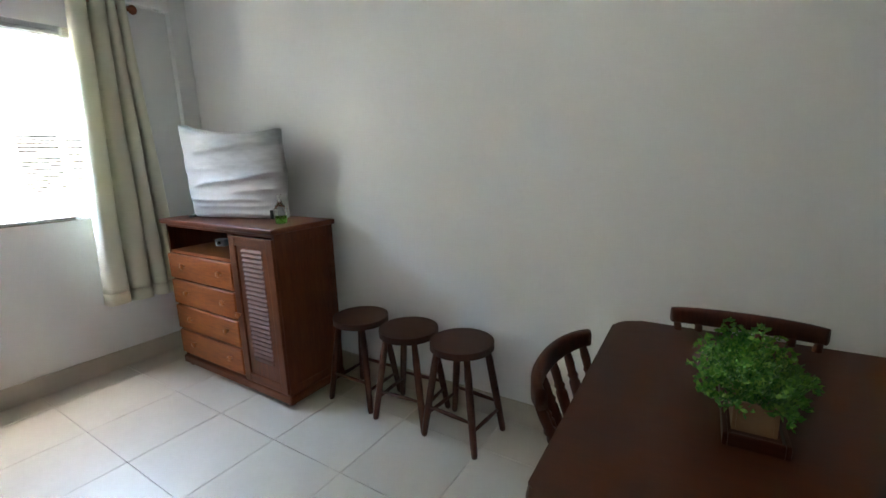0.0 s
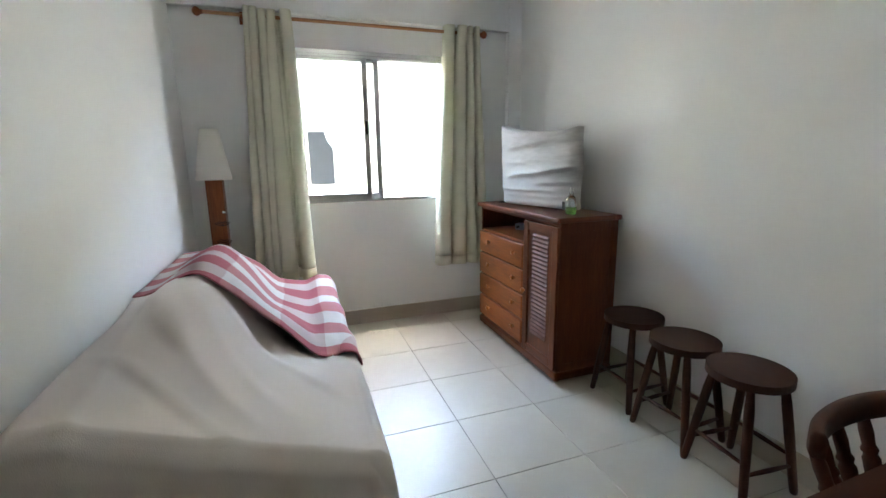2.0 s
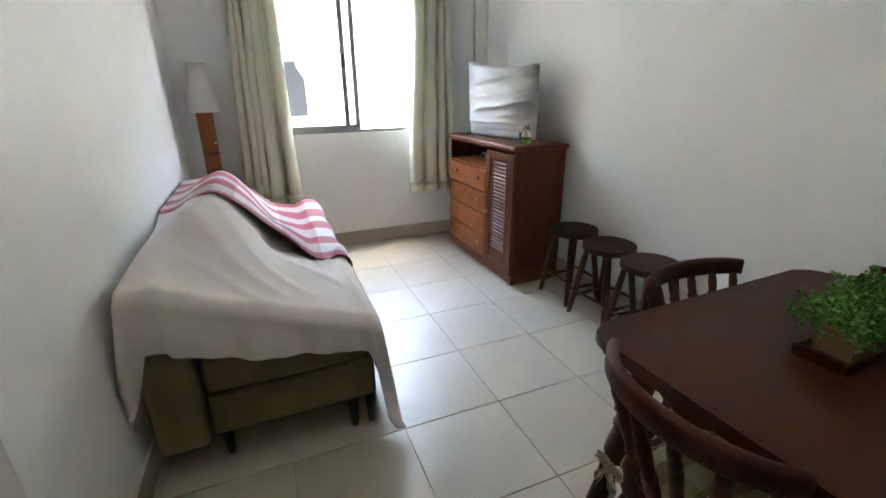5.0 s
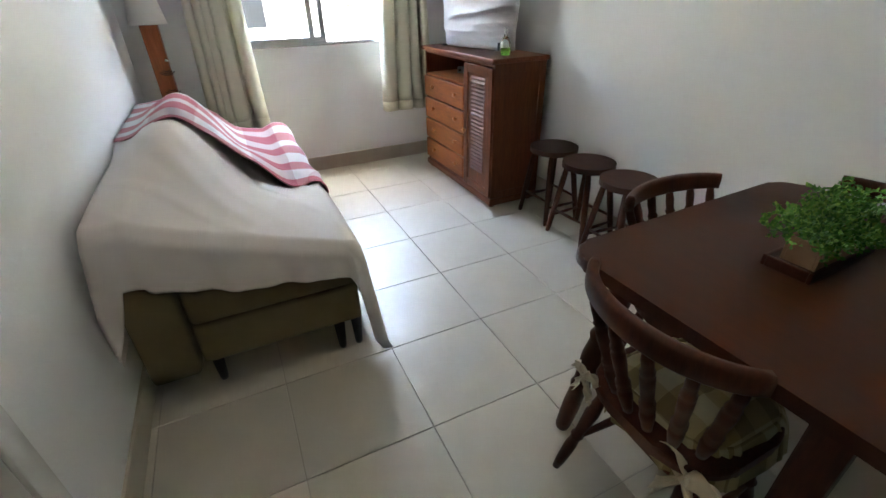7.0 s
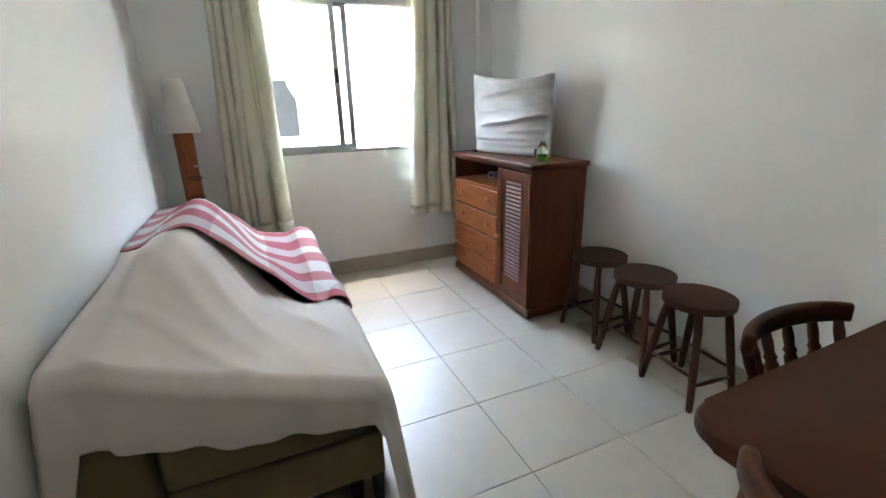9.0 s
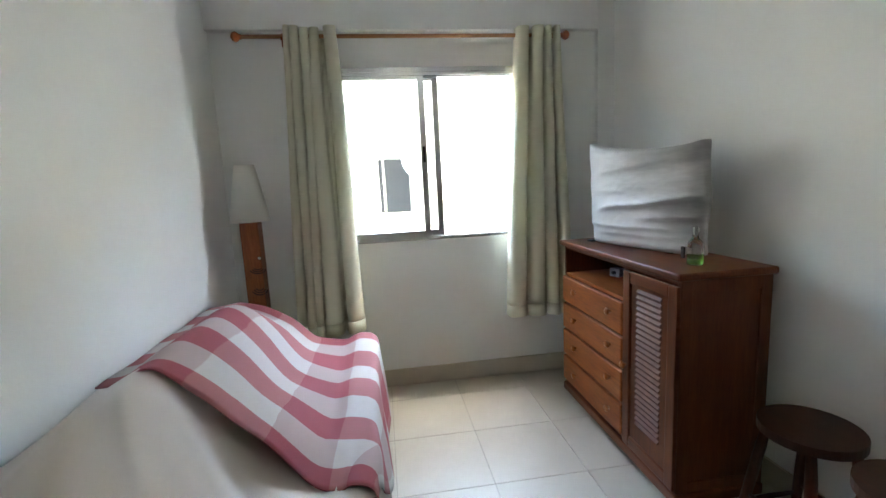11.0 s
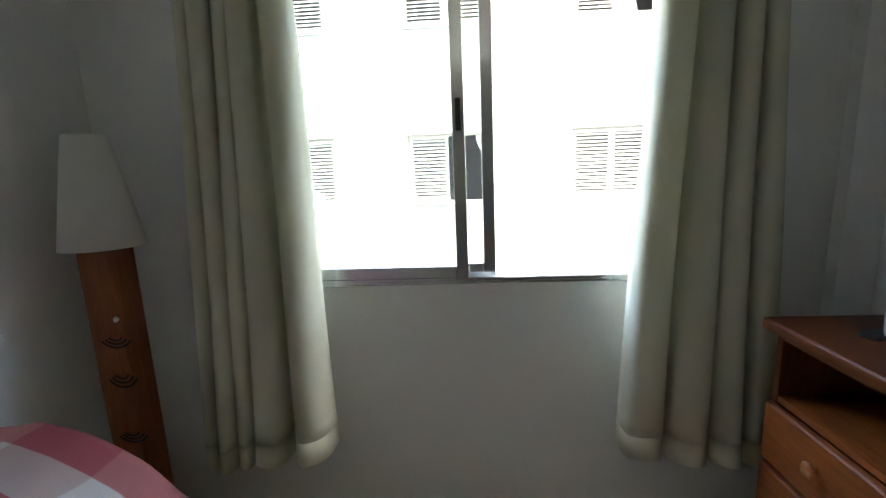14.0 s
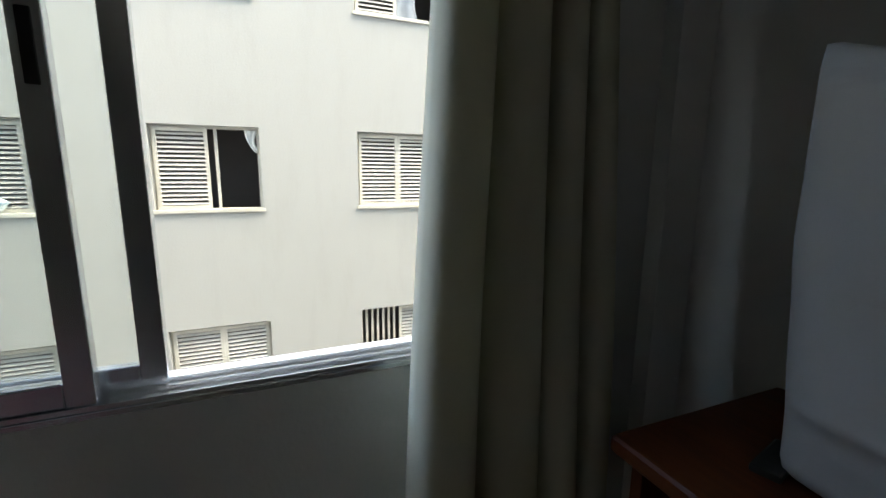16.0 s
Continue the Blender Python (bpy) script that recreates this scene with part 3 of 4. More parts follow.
# ---- sofa bed ----
SX0, SX1, SY0, SY1 = -2.66, -0.76, YL + 0.02, 0.455
sofa = thing("sofa_bed", "olive upholstered sofa bed on short black legs against the wall", "sofa")
bm = slab(SX0, SX1, SY0 + 0.215, SY1, 0.15, 0.335, 0.02, 3)
part("base", bm, OLIVE, sofa, smooth=True)
part("seat", slab(SX0, SX1 + 0.012, SY0 + 0.215, SY1, 0.338, 0.50, 0.035, 4), OLIVE, sofa, smooth=True)
part("backrest", slab(SX0, SX1 + 0.03, SY0 + 0.035, SY0 + 0.205, 0.13, 0.745, 0.03, 4), OLIVE, sofa, smooth=True)
for x, y in ((SX1 - 0.03, SY1 - 0.025), (SX1 - 0.03, SY1 - 0.10), (SX1 - 0.07, SY0 + 0.25), (SX0 + 0.06, SY1 - 0.06), (SX0 + 0.06, SY0 + 0.10)):
    part("leg", turned((x, y, 0), (x, y, 0.155), [(0, 0.014), (0.1, 0.017), (1, 0.025)]), LEG_BLACK, sofa, "short black tapered leg", True)


def lie(x, y):
    """Height of the cover over the cushions beneath it."""
    v = (y - SY0) / (SY1 - SY0)
    edge = 0.785 if v < 0.18 else 0.785 - 0.255 * ((v - 0.18) / 0.82) ** 0.95
    back = smoothstep(-0.78, -1.42, x) * (1 - 0.75 * smoothstep(-2.15, -2.6, x))
    ridge = 0.18 * math.exp(-(((y + 0.09) / 0.155) ** 2)) * back
    ridge -= 0.055 * smoothstep(0.02, 0.16, y) * (1 - smoothstep(0.30, 0.42, y)) * smoothstep(-1.1, -1.5, x)
    head = smoothstep(-2.2, -2.62, x)
    edge += head * (0.05 * smoothstep(0.1, 0.45, y) - 0.02 * smoothstep(-0.3, 0.0, y))
    mid = smoothstep(0.02, 0.25, v) * (1 - smoothstep(0.85, 1, v)) * smoothstep(-1.9, -1.5, x)
    # creases that run from the ridge down to the open side
    d = 0.62 * x - 0.78 * y
    along = 0.78 * x + 0.62 * y
    crease = 0.0
    for k, (rate, tall, thr) in enumerate(((2.4, 0.015, 0.20), (4.4, 0.009, 0.16))):
        fold = abs(noise.noise((rate * d + 1.7 + 3 * k, 0.8 * along + k, 2.0 + 3 * k)))
        here = smoothstep(-0.15, 0.15, noise.noise((1.7 * x + k, 1.7 * y, 5.0 + k)) + 0.10)
        crease += tall * max(0.0, 1 - fold / thr) * here
    broad = 0.016 * noise.noise((2.4 * x, 3.0 * y, 8.0))
    return edge + ridge + mid * (crease + broad) + 0.004 * math.sin(9 * x + 4 * y)


def over_side(x, s, lift, hang, flare):
    """A place on the cover at a path length s from the wall."""
    flat = SY1 - SY0 - 0.03
    if s < 0:
        x, y, z = over_side(x, 0.0, lift, hang, flare)
        return (x, max(YL + 0.006, y + 0.16 * s - 0.004 * math.sin(11 * x)), z + s)
    if s <= flat:
        y = SY0 + s + 0.042 * max(0.0, 1 - s / 0.3) * smoothstep(-1.9, -1.3, x)
        return (x, y, lie(x, y) + lift)
    d = s - flat
    z1, r = lie(x, SY0 + flat) + lift, 0.05
    a = min(d / r, math.pi / 2)
    y, z = SY0 + flat + (r + lift) * math.sin(a), z1 - r * (1 - math.cos(a))
    if d > r * math.pi / 2:
        down = d - r * math.pi / 2
        z -= down
        y += flare * down + 0.012 * math.sin(13 * x + 2) * min(1, down * 6)
    return (x, y, max(z, hang))


nx, ns = 110, 84
total = 1.30
rows = []
for i in range(nx + 1):
    x = -1.95 + (SX1 + 0.018 + 1.95) * i / nx
    rows.append([over_side(x, total * j / ns, 0.008 + 0.006 * noise.noise((4 * x, 5 * total * j / ns, 0)), 0.035, 0.06) for j in range(-34, ns + 1)])
end, drops = rows[-1], 22


def hem(y):
    """Height of the cover's lower edge on the foot of the sofa."""
    return float(np.interp(y, (-0.42, -0.385, -0.368, -0.335, -0.312, -0.300, -0.24, -0.23, 0.0, 0.2, 0.37, 0.45), (0.16, 0.17, 0.25, 0.34, 0.42, 0.56, 0.567, 0.55, 0.485, 0.455, 0.43, 0.39)))


for k in range(1, drops + 1):
    f = k / drops
    row = []
    for j, (x, y, z) in enumerate(end):
        low = hem(y)
        if y > SY1 - 0.03:
            low = hem(SY1) * (1 - smoothstep(SY1 - 0.03, SY1, y)) + 0.03 * smoothstep(SY1 - 0.03, SY1, y)
        low = z if j < 34 else min(low, z)
        d = (z - low) * f
        c = min(1.0, d / 0.05)
        out = (0.030 + 0.015 * smoothstep(-0.3, 0.1, y)) * math.sin(c * math.pi / 2) + 0.010 * math.sin(26 * y) * f + 0.006 * math.sin(53 * y + 1) * f * f
        corner = smoothstep(SY1 - 0.06, SY1 + 0.03, y)
        if j < 34:
            row.append((x, y, z))
            continue
        row.append((x + out * (1 - 0.3 * corner) + 0.05 * corner * f, max(YL + 0.006, y + 0.05 * corner * f - 0.05 * smoothstep(-0.27, -0.34, y) * min(1.0, 1.6 * f)), z - d))
    rows.append(row)
cover = tagged(link("sofa_cover", sheet(rows), COVER, None, "", True), "creased beige cotton cover draped over the sofa bed", "cover")
thick(cover, 0.004)

# checked throw
rows, uvs = [], []
nx, ns, total = 52, 48, 1.22
for i in range(nx + 1):
    f = i / nx
    row, uv = [], []
    for j in range(ns + 1):
        s = total * j / ns
        y = SY0 + s
        x0 = SX0 - 0.02
        x1 = -1.47 - 0.22 * (1 - smoothstep(SY0, SY0 + 0.35, y)) + 0.08 * smoothstep(0.1, 0.45, y)
        x = x0 + (x1 - x0) * f
        lift = 0.018 + 0.004 * math.sin(14 * x + 6 * s)
        lift += 0.085 * math.exp(-(((y - 0.16) / 0.13) ** 2)) * smoothstep(-2.1, -1.6, x)
        lift += 0.010 * math.sin(10 * y + 1) * smoothstep(0.5, 1, f)
        hung = s - 0.31 * smoothstep(0.6, 0.98, f) * smoothstep(0.70, 1.22, s)
        row.append(over_side(x, hung, lift, 0.16, 0.10))
        uv.append((1.24 * f, s))
    rows.append(row)
    uvs.append(uv)
throw = tagged(link("throw_blanket", sheet(rows, None, uvs), THROW, None, "", True), "red and white checked cotton throw spread over the sofa cover", "blanket")
thick(throw, 0.005)

# ---- dresser ----
GX0, GX1, GY0, GY1, GZ = -2.84, -1.742, 1.70, 2.10, 1.02
GM = -2.135
dresser = thing("dresser", "reddish-brown varnished wooden dresser with four drawers and a louvred door", "dresser")
bm = slab(GX0 - 0.025, GX1 + 0.02, GY0 - 0.03, GY1 + 0.01, GZ - 0.032, GZ, 0.012, 3)
part("top", bm, DRESSER_X, dresser)
part("side", slab(GX0, GX0 + 0.022, GY0, GY1, 0.03, GZ - 0.032, 0.002), DRESSER_Z, dresser)
bm = slab(GX1 - 0.022, GX1 - 0.006, GY0 + 0.05, GY1 - 0.05, 0.12, 0.93)
block(bm, GX1 - 0.022, GX1, GY0, GY0 + 0.05, 0.03, GZ - 0.032, 0.002)
block(bm, GX1 - 0.022, GX1, GY1 - 0.05, GY1, 0.03, GZ - 0.032, 0.002)
block(bm, GX1 - 0.022, GX1, GY0 + 0.05, GY1 - 0.05, 0.03, 0.12, 0.002)
block(bm, GX1 - 0.022, GX1, GY0 + 0.05, GY1 - 0.05, 0.93, GZ - 0.032, 0.002)
part("side", bm, DRESSER_Z, dresser)
part("back", slab(GX0 + 0.022, GX1 - 0.022, GY1 - 0.012, GY1, 0.05, GZ - 0.034), DRESSER_X, dresser)
part("divider", slab(GM - 0.011, GM + 0.011, GY0 + 0.004, GY1 - 0.012, 0.09, GZ - 0.034), DRESSER_Z, dresser)
part("shelf", slab(GX0 + 0.022, GM - 0.011, GY0 + 0.002, GY1 - 0.012, 0.798, 0.815), DRAWER, dresser)
part("top_rail", slab(GX0 + 0.022, GX1 - 0.022, GY0 + 0.002, GY0 + 0.02, GZ - 0.052, GZ - 0.034), DRESSER_X, dresser)
part("bottom", slab(GX0 + 0.022, GX1 - 0.022, GY0 + 0.01, GY1 - 0.012, 0.07, 0.088), DRESSER_X, dresser)
part("plinth", slab(GX0 - 0.012, GX1 + 0.014, GY0 - 0.014, GY1, 0.022, 0.075, 0.012, 3), DRESSER_X, dresser)
for x in (GX0 + 0.04, GX1 - 0.04):
    for y in (GY0 + 0.03, GY1 - 0.05):
        part("foot", turned((x, y, 0), (x, y, 0.024), [(0, 0.022), (0.5, 0.03), (1, 0.026)]), DRESSER_X, dresser, smooth=True)


def knob(x, y, z, parent):
    part("knob", turned((x, y, z), (x, y - 0.028, z), [(0, 0.008), (0.35, 0.007), (0.5, 0.015), (0.75, 0.019), (0.95, 0.014), (1, 0.005)], 14), KNOB, parent, "small turned wooden knob", True)


for k in range(4):
    z0 = 0.106 + k * 0.1755
    d = part("drawer", slab(GX0 + 0.006, GM - 0.004, GY0 - 0.021, GY0 + 0.004, z0, z0 + 0.163, 0.010, 3), DRAWER, dresser, "lighter orange-brown drawer front")
    for x in (GX0 + 0.195, GM - 0.11):
        knob(x, GY0 - 0.020, z0 + 0.094, d)
dx0, dx1, dz0, dz1, df = GM + 0.004, GX1 - 0.004, 0.085, 0.962, 0.055
leaf = part("door", slab(dx0, dx0 + df, GY0 - 0.018, GY0 + 0.002, dz0, dz1, 0.005), DRESSER_Z, dresser)
part("stile", slab(dx1 - df, dx1, GY0 - 0.018, GY0 + 0.002, dz0, dz1, 0.005), DRESSER_Z, leaf)
part("rail", slab(dx0 + df, dx1 - df, GY0 - 0.017, GY0 + 0.001, dz0, dz0 + df, 0.005), DRESSER_X, leaf)
part("rail", slab(dx0 + df, dx1 - df, GY0 - 0.017, GY0 + 0.001, dz1 - df, dz1, 0.005), DRESSER_X, leaf)
part("panel", slab(dx0 + df, dx1 - df, GY0 - 0.007, GY0 + 0.0005, dz0 + df, dz1 - df), DRESSER_Z, leaf)
lx0, lx1 = dx0 + 0.105, dx1 - 0.105
for k in range(25):
    z = dz1 - 0.07 - k * 0.0268
    bm = bmesh.new()
    q = [(GY0 - 0.006, z), (GY0 - 0.0165, z - 0.013), (GY0 - 0.0165, z - 0.017), (GY0 - 0.006, z - 0.017)]
    a = [bm.verts.new((lx0, y, zz)) for y, zz in q]
    b = [bm.verts.new((lx1, y, zz)) for y, zz in q]
    for i in range(4):
        bm.faces.new((a[i], b[i], b[(i + 1) % 4], a[(i + 1) % 4]))
    bm.faces.new(a[::-1])
    bm.faces.new(b)
    part("louvre", bm, LOUVRE, leaf)
knob(dx0 + 0.028, GY0 - 0.016, 0.50, leaf)

# a small plug-in box in the dresser's open compartment
plug = thing("adapter_box", "small grey adapter box lying in the dresser's open compartment", "adapter", pose(-2.60, 1.92, 0.816, 0, 0, 20))
part("case", slab(-0.035, 0.035, -0.025, 0.025, 0, 0.05, 0.006), GREY_CLOTH, plug)
part("plug", turned((0.0, -0.025, 0.025), (0.0, -0.04, 0.025), [(0, 0.012), (1, 0.01)], 10), BLACK, plug, smooth=True)

# ---- wrapped television ----
tv = thing("wrapped_television", "flat television wrapped in creased white plastic film on the dresser", "television", pose(-2.35, 1.925, 1.02, 0, 0, 13.5))
bw, bh, bd = 0.365, 0.52, 0.062
FOLDS = [(0.32, 0.24, 0.032, 0.22, 1.0), (0.72, 0.20, 0.018, 0.2, 0.7), (0.55, 0.05, 0.009, 0.15, 0.4), (0.21, 0.03, 0.024, 0.0, 0.75), (0.125, 0.05, 0.020, 0.15, 1.0), (0.05, -0.01, 0.018, 0.0, 0.9), (0.25, 0.10, 0.022, 0.6, 1.0), (0.80, 0.10, 0.012, 0.65, 1.0)]
bm = bmesh.new()
block(bm, -bw, bw, -bd, bd, 0.004, bh, 0.02, 2)
bmesh.ops.subdivide_edges(bm, edges=[e for e in bm.edges if e.calc_length() > 0.08], cuts=58, use_grid_fill=True)
for v in bm.verts:
    x, y, z = v.co
    u = z / bh
    ease = math.sin(min(1.0, max(0.0, u)) * math.pi) ** 0.4
    across = (x + bw) / (2 * bw)
    # long slack folds over the panel, close pleats above the foot
    crease = 0.014 * noise.noise((2.6 * x + 3, 1, 3.6 * z))
    for at, rise, size, lo, hi in FOLDS:
        line = at + rise * across + 0.035 * noise.noise((3.0 * x, 5 + 9 * at, 0))
        d = u - line
        swell = smoothstep(lo - 0.12, lo + 0.08, across) * (1 - smoothstep(hi - 0.08, hi + 0.12, across))
        crease += size * 0.85 * swell * (math.exp(-d / 0.085) if d > 0 else math.exp(d / 0.024))
    side = 1 if y > 0 else -1
    # the bag closes to a seam at either end
    y *= 0.10 + 0.90 * max(0.0, 1 - (abs(x) / bw) ** 3.2) ** 0.6
    crease *= 1 - 0.75 * smoothstep(0.86, 1.0, abs(x) / bw)
    v.co.y = y + side * crease * ease + 0.010 * noise.noise((3 * x, 9 * z, 4))
    v.co.x = x * (1 - 0.012 * math.sin(16 * z)) + 0.010 * noise.noise((1, 4 * z, y * 9)) * (abs(x) > 0.3)
    if u > 0.9:
        v.co.y *= 1 - 0.08 * smoothstep(0.9, 1.0, u)
        v.co.z += (0.030 * (abs(x) / bw) ** 6 - 0.008 * math.cos(9 * x)) * smoothstep(0.9, 1.0, u)
    v.co.z -= 0.075 * u * x
    if y < 0:
        v.co.y -= 0.022 * u
    if x < 0:
        v.co.x -= 0.022 * u * (-x / bw)
    if u < 0.04:
        v.co.z = max(0.003, v.co.z)
part("wrapping", bm, FILM, tv, smooth=True)
for x in (-0.37, 0.20):
    part("stand_foot", slab(x - 0.02, x + 0.02, -0.045, 0.06, 0.0, 0.012, 0.004), BLACK, tv, "black plastic stand foot")

# bottle beside it
bottle = thing("perfume_bottle", "clear glass bottle with a little green liquid and reeds", "bottle", pose(-1.868, 1.85, GZ))
part("glass", turned((0, 0, 0), (0, 0, 0.16), [(0, 0.028), (0.03, 0.032), (0.5, 0.032), (0.62, 0.026), (0.72, 0.012), (0.95, 0.012), (1, 0.014)], 20), CLEAR, bottle, smooth=True)
part("liquid", turned((0, 0, 0.005), (0, 0, 0.045), [(0, 0.026), (0.1, 0.029), (1, 0.029)], 20), LIQUID, bottle, "bright green liquid", True)
part("label", slab(-0.045, -0.024, -0.034, -0.026, 0.025, 0.075, 0.002), BLACK, bottle, "dark label")

# ---- stools ----
stool = thing("stool", "round dark brown wooden stool standing along the wall", "stool", pose(-1.478, 2.015, 0), "row of stools along the wall")
part("seat", plate([(0.155 * math.cos(a), 0.155 * math.sin(a)) for a in (2 * math.pi * i / 40 for i in range(40))], 0.462, 0.495, 0.009), STOOL_WOOD, stool, smooth=False)
LEGP = [(0, 0.013), (0.03, 0.0155), (0.5, 0.0185), (0.8, 0.018), (1, 0.014)]
feet = [(-0.15, -0.13), (0.15, -0.13), (0.15, 0.13), (-0.15, 0.13)]
tops = [(-0.085, -0.085), (0.085, -0.085), (0.085, 0.085), (-0.085, 0.085)]
for f, t in zip(feet, tops):
    part("leg", turned((*f, 0), (*t, 0.465), LEGP), DARK_WOOD, stool, smooth=True)


def along(k, z, h=0.465):
    (x0, y0), (x1, y1), s = feet[k], tops[k], z / h
    return (x0 + (x1 - x0) * s, y0 + (y1 - y0) * s, z)


for a, b, z in ((0, 1, 0.16), (2, 3, 0.16), (1, 2, 0.12), (3, 0, 0.12)):
    part("rung", turned(along(a, z), along(b, z), [(0, 0.007), (0.5, 0.0105), (1, 0.007)], 10), DARK_WOOD, stool, smooth=True)
copy_thing(stool, pose(-1.13, 2.0, 0, 0, 0, 4))
copy_thing(stool, pose(-0.805, 1.99, 0, 0, 0, -5))

# ---- dining table ----
TX0, TX1, TY0, TY1, TZ = -0.085, 1.42, 0.93, 2.01, 0.73
turn = radians(1.8)
table = thing("dining_table", "dark reddish-brown wooden dining table with rounded corners", "table", pose(TX0 - TX0 * math.cos(turn) + TY0 * math.sin(turn), TY0 - TX0 * math.sin(turn) - TY0 * math.cos(turn), 0, 0, 0, 1.8))
part("tabletop", plate(rounded(TX0, TX1, TY0, TY1, 0.085, 8), TZ - 0.038, TZ, 0.012, 3), TABLE_WOOD, table)
for sx in (0, 1):
    for sy in (0, 1):
        t = ((TX0 + 0.15, TX1 - 0.15)[sx], (TY0 + 0.11, TY1 - 0.11)[sy], TZ - 0.04)
        f = ((TX0 + 0.075, TX1 - 0.075)[sx], (TY0 + 0.035, TY1 - 0.035)[sy], 0)
        prof = [(0, 0.022), (0.02, 0.026), (0.18, 0.030), (0.30, 0.027), (0.33, 0.033), (0.36, 0.027), (0.52, 0.035), (0.62, 0.029), (0.65, 0.036), (0.68, 0.029), (0.86, 0.038), (0.9, 0.032), (1, 0.038)]
        part("leg", turned(f, t, prof, 18), DARK_WOOD, table, "turned splayed leg", True)
part("trestle", slab(0.548, 0.628, TY0 + 0.12, TY0 + 0.165, 0.0, TZ - 0.039, 0.006), DARK_WOOD, table, "broad flat upright under the tabletop")
for y in (TY0 + 0.13 + 0.04, TY1 - 0.15):
    part("apron", slab(TX0 + 0.18, TX1 - 0.18, y, y + 0.022, TZ - 0.11, TZ - 0.039, 0.003), TABLE_WOOD, table)

# ---- dining chairs ----
def chair(label, at, bend):
    """A colonial chair: saddle seat, turned legs, spindles under a crest rail bent by so much. It faces +y; its back is towards -y."""
    c = thing("dining_chair", label, "chair", at, "chairs round the table")
    part("seat", plate(rounded(-0.20, 0.20, -0.19, 0.20, 0.13, 8), 0.405, 0.44, 0.010, 3), DARK_WOOD, c)
    ft = [(-0.20, -0.20), (0.20, -0.20), (0.18, 0.19), (-0.18, 0.19)]
    tp = [(-0.13, -0.12), (0.13, -0.12), (0.13, 0.13), (-0.13, 0.13)]
    prof = [(0, 0.012), (0.1, 0.016), (0.3, 0.019), (0.4, 0.015), (0.43, 0.021), (0.46, 0.015), (0.7, 0.022), (0.85, 0.016), (1, 0.017)]
    for f, t in zip(ft, tp):
        part("leg", turned((*f, 0), (*t, 0.408), prof), DARK_WOOD, c, smooth=True)

    def on(k, z):
        s = z / 0.408
        return (ft[k][0] + (tp[k][0] - ft[k][0]) * s, ft[k][1] + (tp[k][1] - ft[k][1]) * s, z)

    for a, b in ((0, 3), (1, 2)):
        part("stretcher", turned(on(a, 0.16), on(b, 0.16), [(0, 0.008), (0.5, 0.014), (1, 0.008)], 10), DARK_WOOD, c, smooth=True)
    m0, m1 = (Vector(on(0, 0.16)) + Vector(on(3, 0.16))) / 2, (Vector(on(1, 0.16)) + Vector(on(2, 0.16))) / 2
    part("stretcher", turned(m0, m1, [(0, 0.008), (0.5, 0.014), (1, 0.008)], 10), DARK_WOOD, c, smooth=True)

    def crest(q):
        """A place on the bent rail, q from -1 to 1."""
        return (0.215 * math.sin(q * 1.15) / math.sin(1.15), -0.275 + bend * (1 - math.cos(q * 1.15)) / (1 - math.cos(1.15)))

    rows = []
    for i in range(25):
        q = -1 + i / 12
        x, y = crest(q)
        x2, y2 = crest(q + 0.01)
        tx, ty = x2 - x, y2 - y
        ln = math.hypot(tx, ty)
        nx_, ny_ = -ty / ln, tx / ln
        hi, lo = 0.808 - 0.004 * q * q, 0.748 + 0.006 * q * q
        w = 0.014
        ringp = [(-w, lo + 0.006), (-w, hi - 0.010), (-w + 0.006, hi), (w - 0.006, hi), (w, hi - 0.010), (w, lo + 0.006), (w - 0.005, lo), (-w + 0.005, lo), (-w, lo + 0.006)]
        rows.append([(x + nx_ * o, y + ny_ * o, z) for o, z in ringp])
    bm = sheet(rows)
    bmesh.ops.remove_doubles(bm, verts=bm.verts, dist=1e-5)
    bmesh.ops.holes_fill(bm, edges=[e for e in bm.edges if e.is_boundary])
    bmesh.ops.recalc_face_normals(bm, faces=bm.faces)
    part("crest_rail", bm, DARK_WOOD, c, "bent crest rail", True)
    sp = [(0, 0.012), (0.10, 0.015), (0.20, 0.0185), (0.28, 0.0175), (0.30, 0.013), (0.33, 0.019), (0.36, 0.013), (0.39, 0.019), (0.42, 0.014), (0.6, 0.0165), (0.72, 0.017), (0.75, 0.0125), (0.78, 0.017), (0.81, 0.0125), (0.9, 0.014), (1, 0.011)]
    for k in range(6):
        q = -0.86 + 1.72 * k / 5
        x, y = crest(q)
        a = 0.78 * q
        part("spindle", turned((0.185 * math.sin(a * 1.25), -0.165 + 0.075 * q * q, 0.435), (x, y, 0.755), sp, 12), DARK_WOOD, c, smooth=True)
    return c


chair("dark brown spindle-back dining chair with a plaid seat cushion", pose(0.305, 1.05, 0), 0.10)
chair("dark brown spindle-back dining chair at the table's head", pose(0.075, 1.44, 0, 0, 0, -90), 0.065)
chair("dark brown spindle-back dining chair pushed against the wall side", pose(0.285, 1.752, 0, 0, 0, 180), 0.03)

# cushion with ties on the first chair
cushion = thing("seat_cushion", "yellow plaid seat cushion with ruffled edge and ties", "cushion", pose(0.305, 1.085, 0.441))
rng = random.Random(4)
outline = rounded(-0.165, 0.165, -0.15, 0.17, 0.10, 8)
rows, uvs = [], []
for s in (0.0, 0.25, 0.5, 0.75, 0.9, 0.98, 1.0):
    z = 0.045 * (1 - s ** 4) + 0.006
    rows.append([(x * s, y * s, z + 0.004 * math.sin(30 * x + 20 * y)) for x, y in outline + outline[:1]])
    uvs.append([(x * s, y * s) for x, y in outline + outline[:1]])
part("pad", sheet(rows, None, uvs), PLAID, cushion, smooth=True)
rows, uvs = [], []
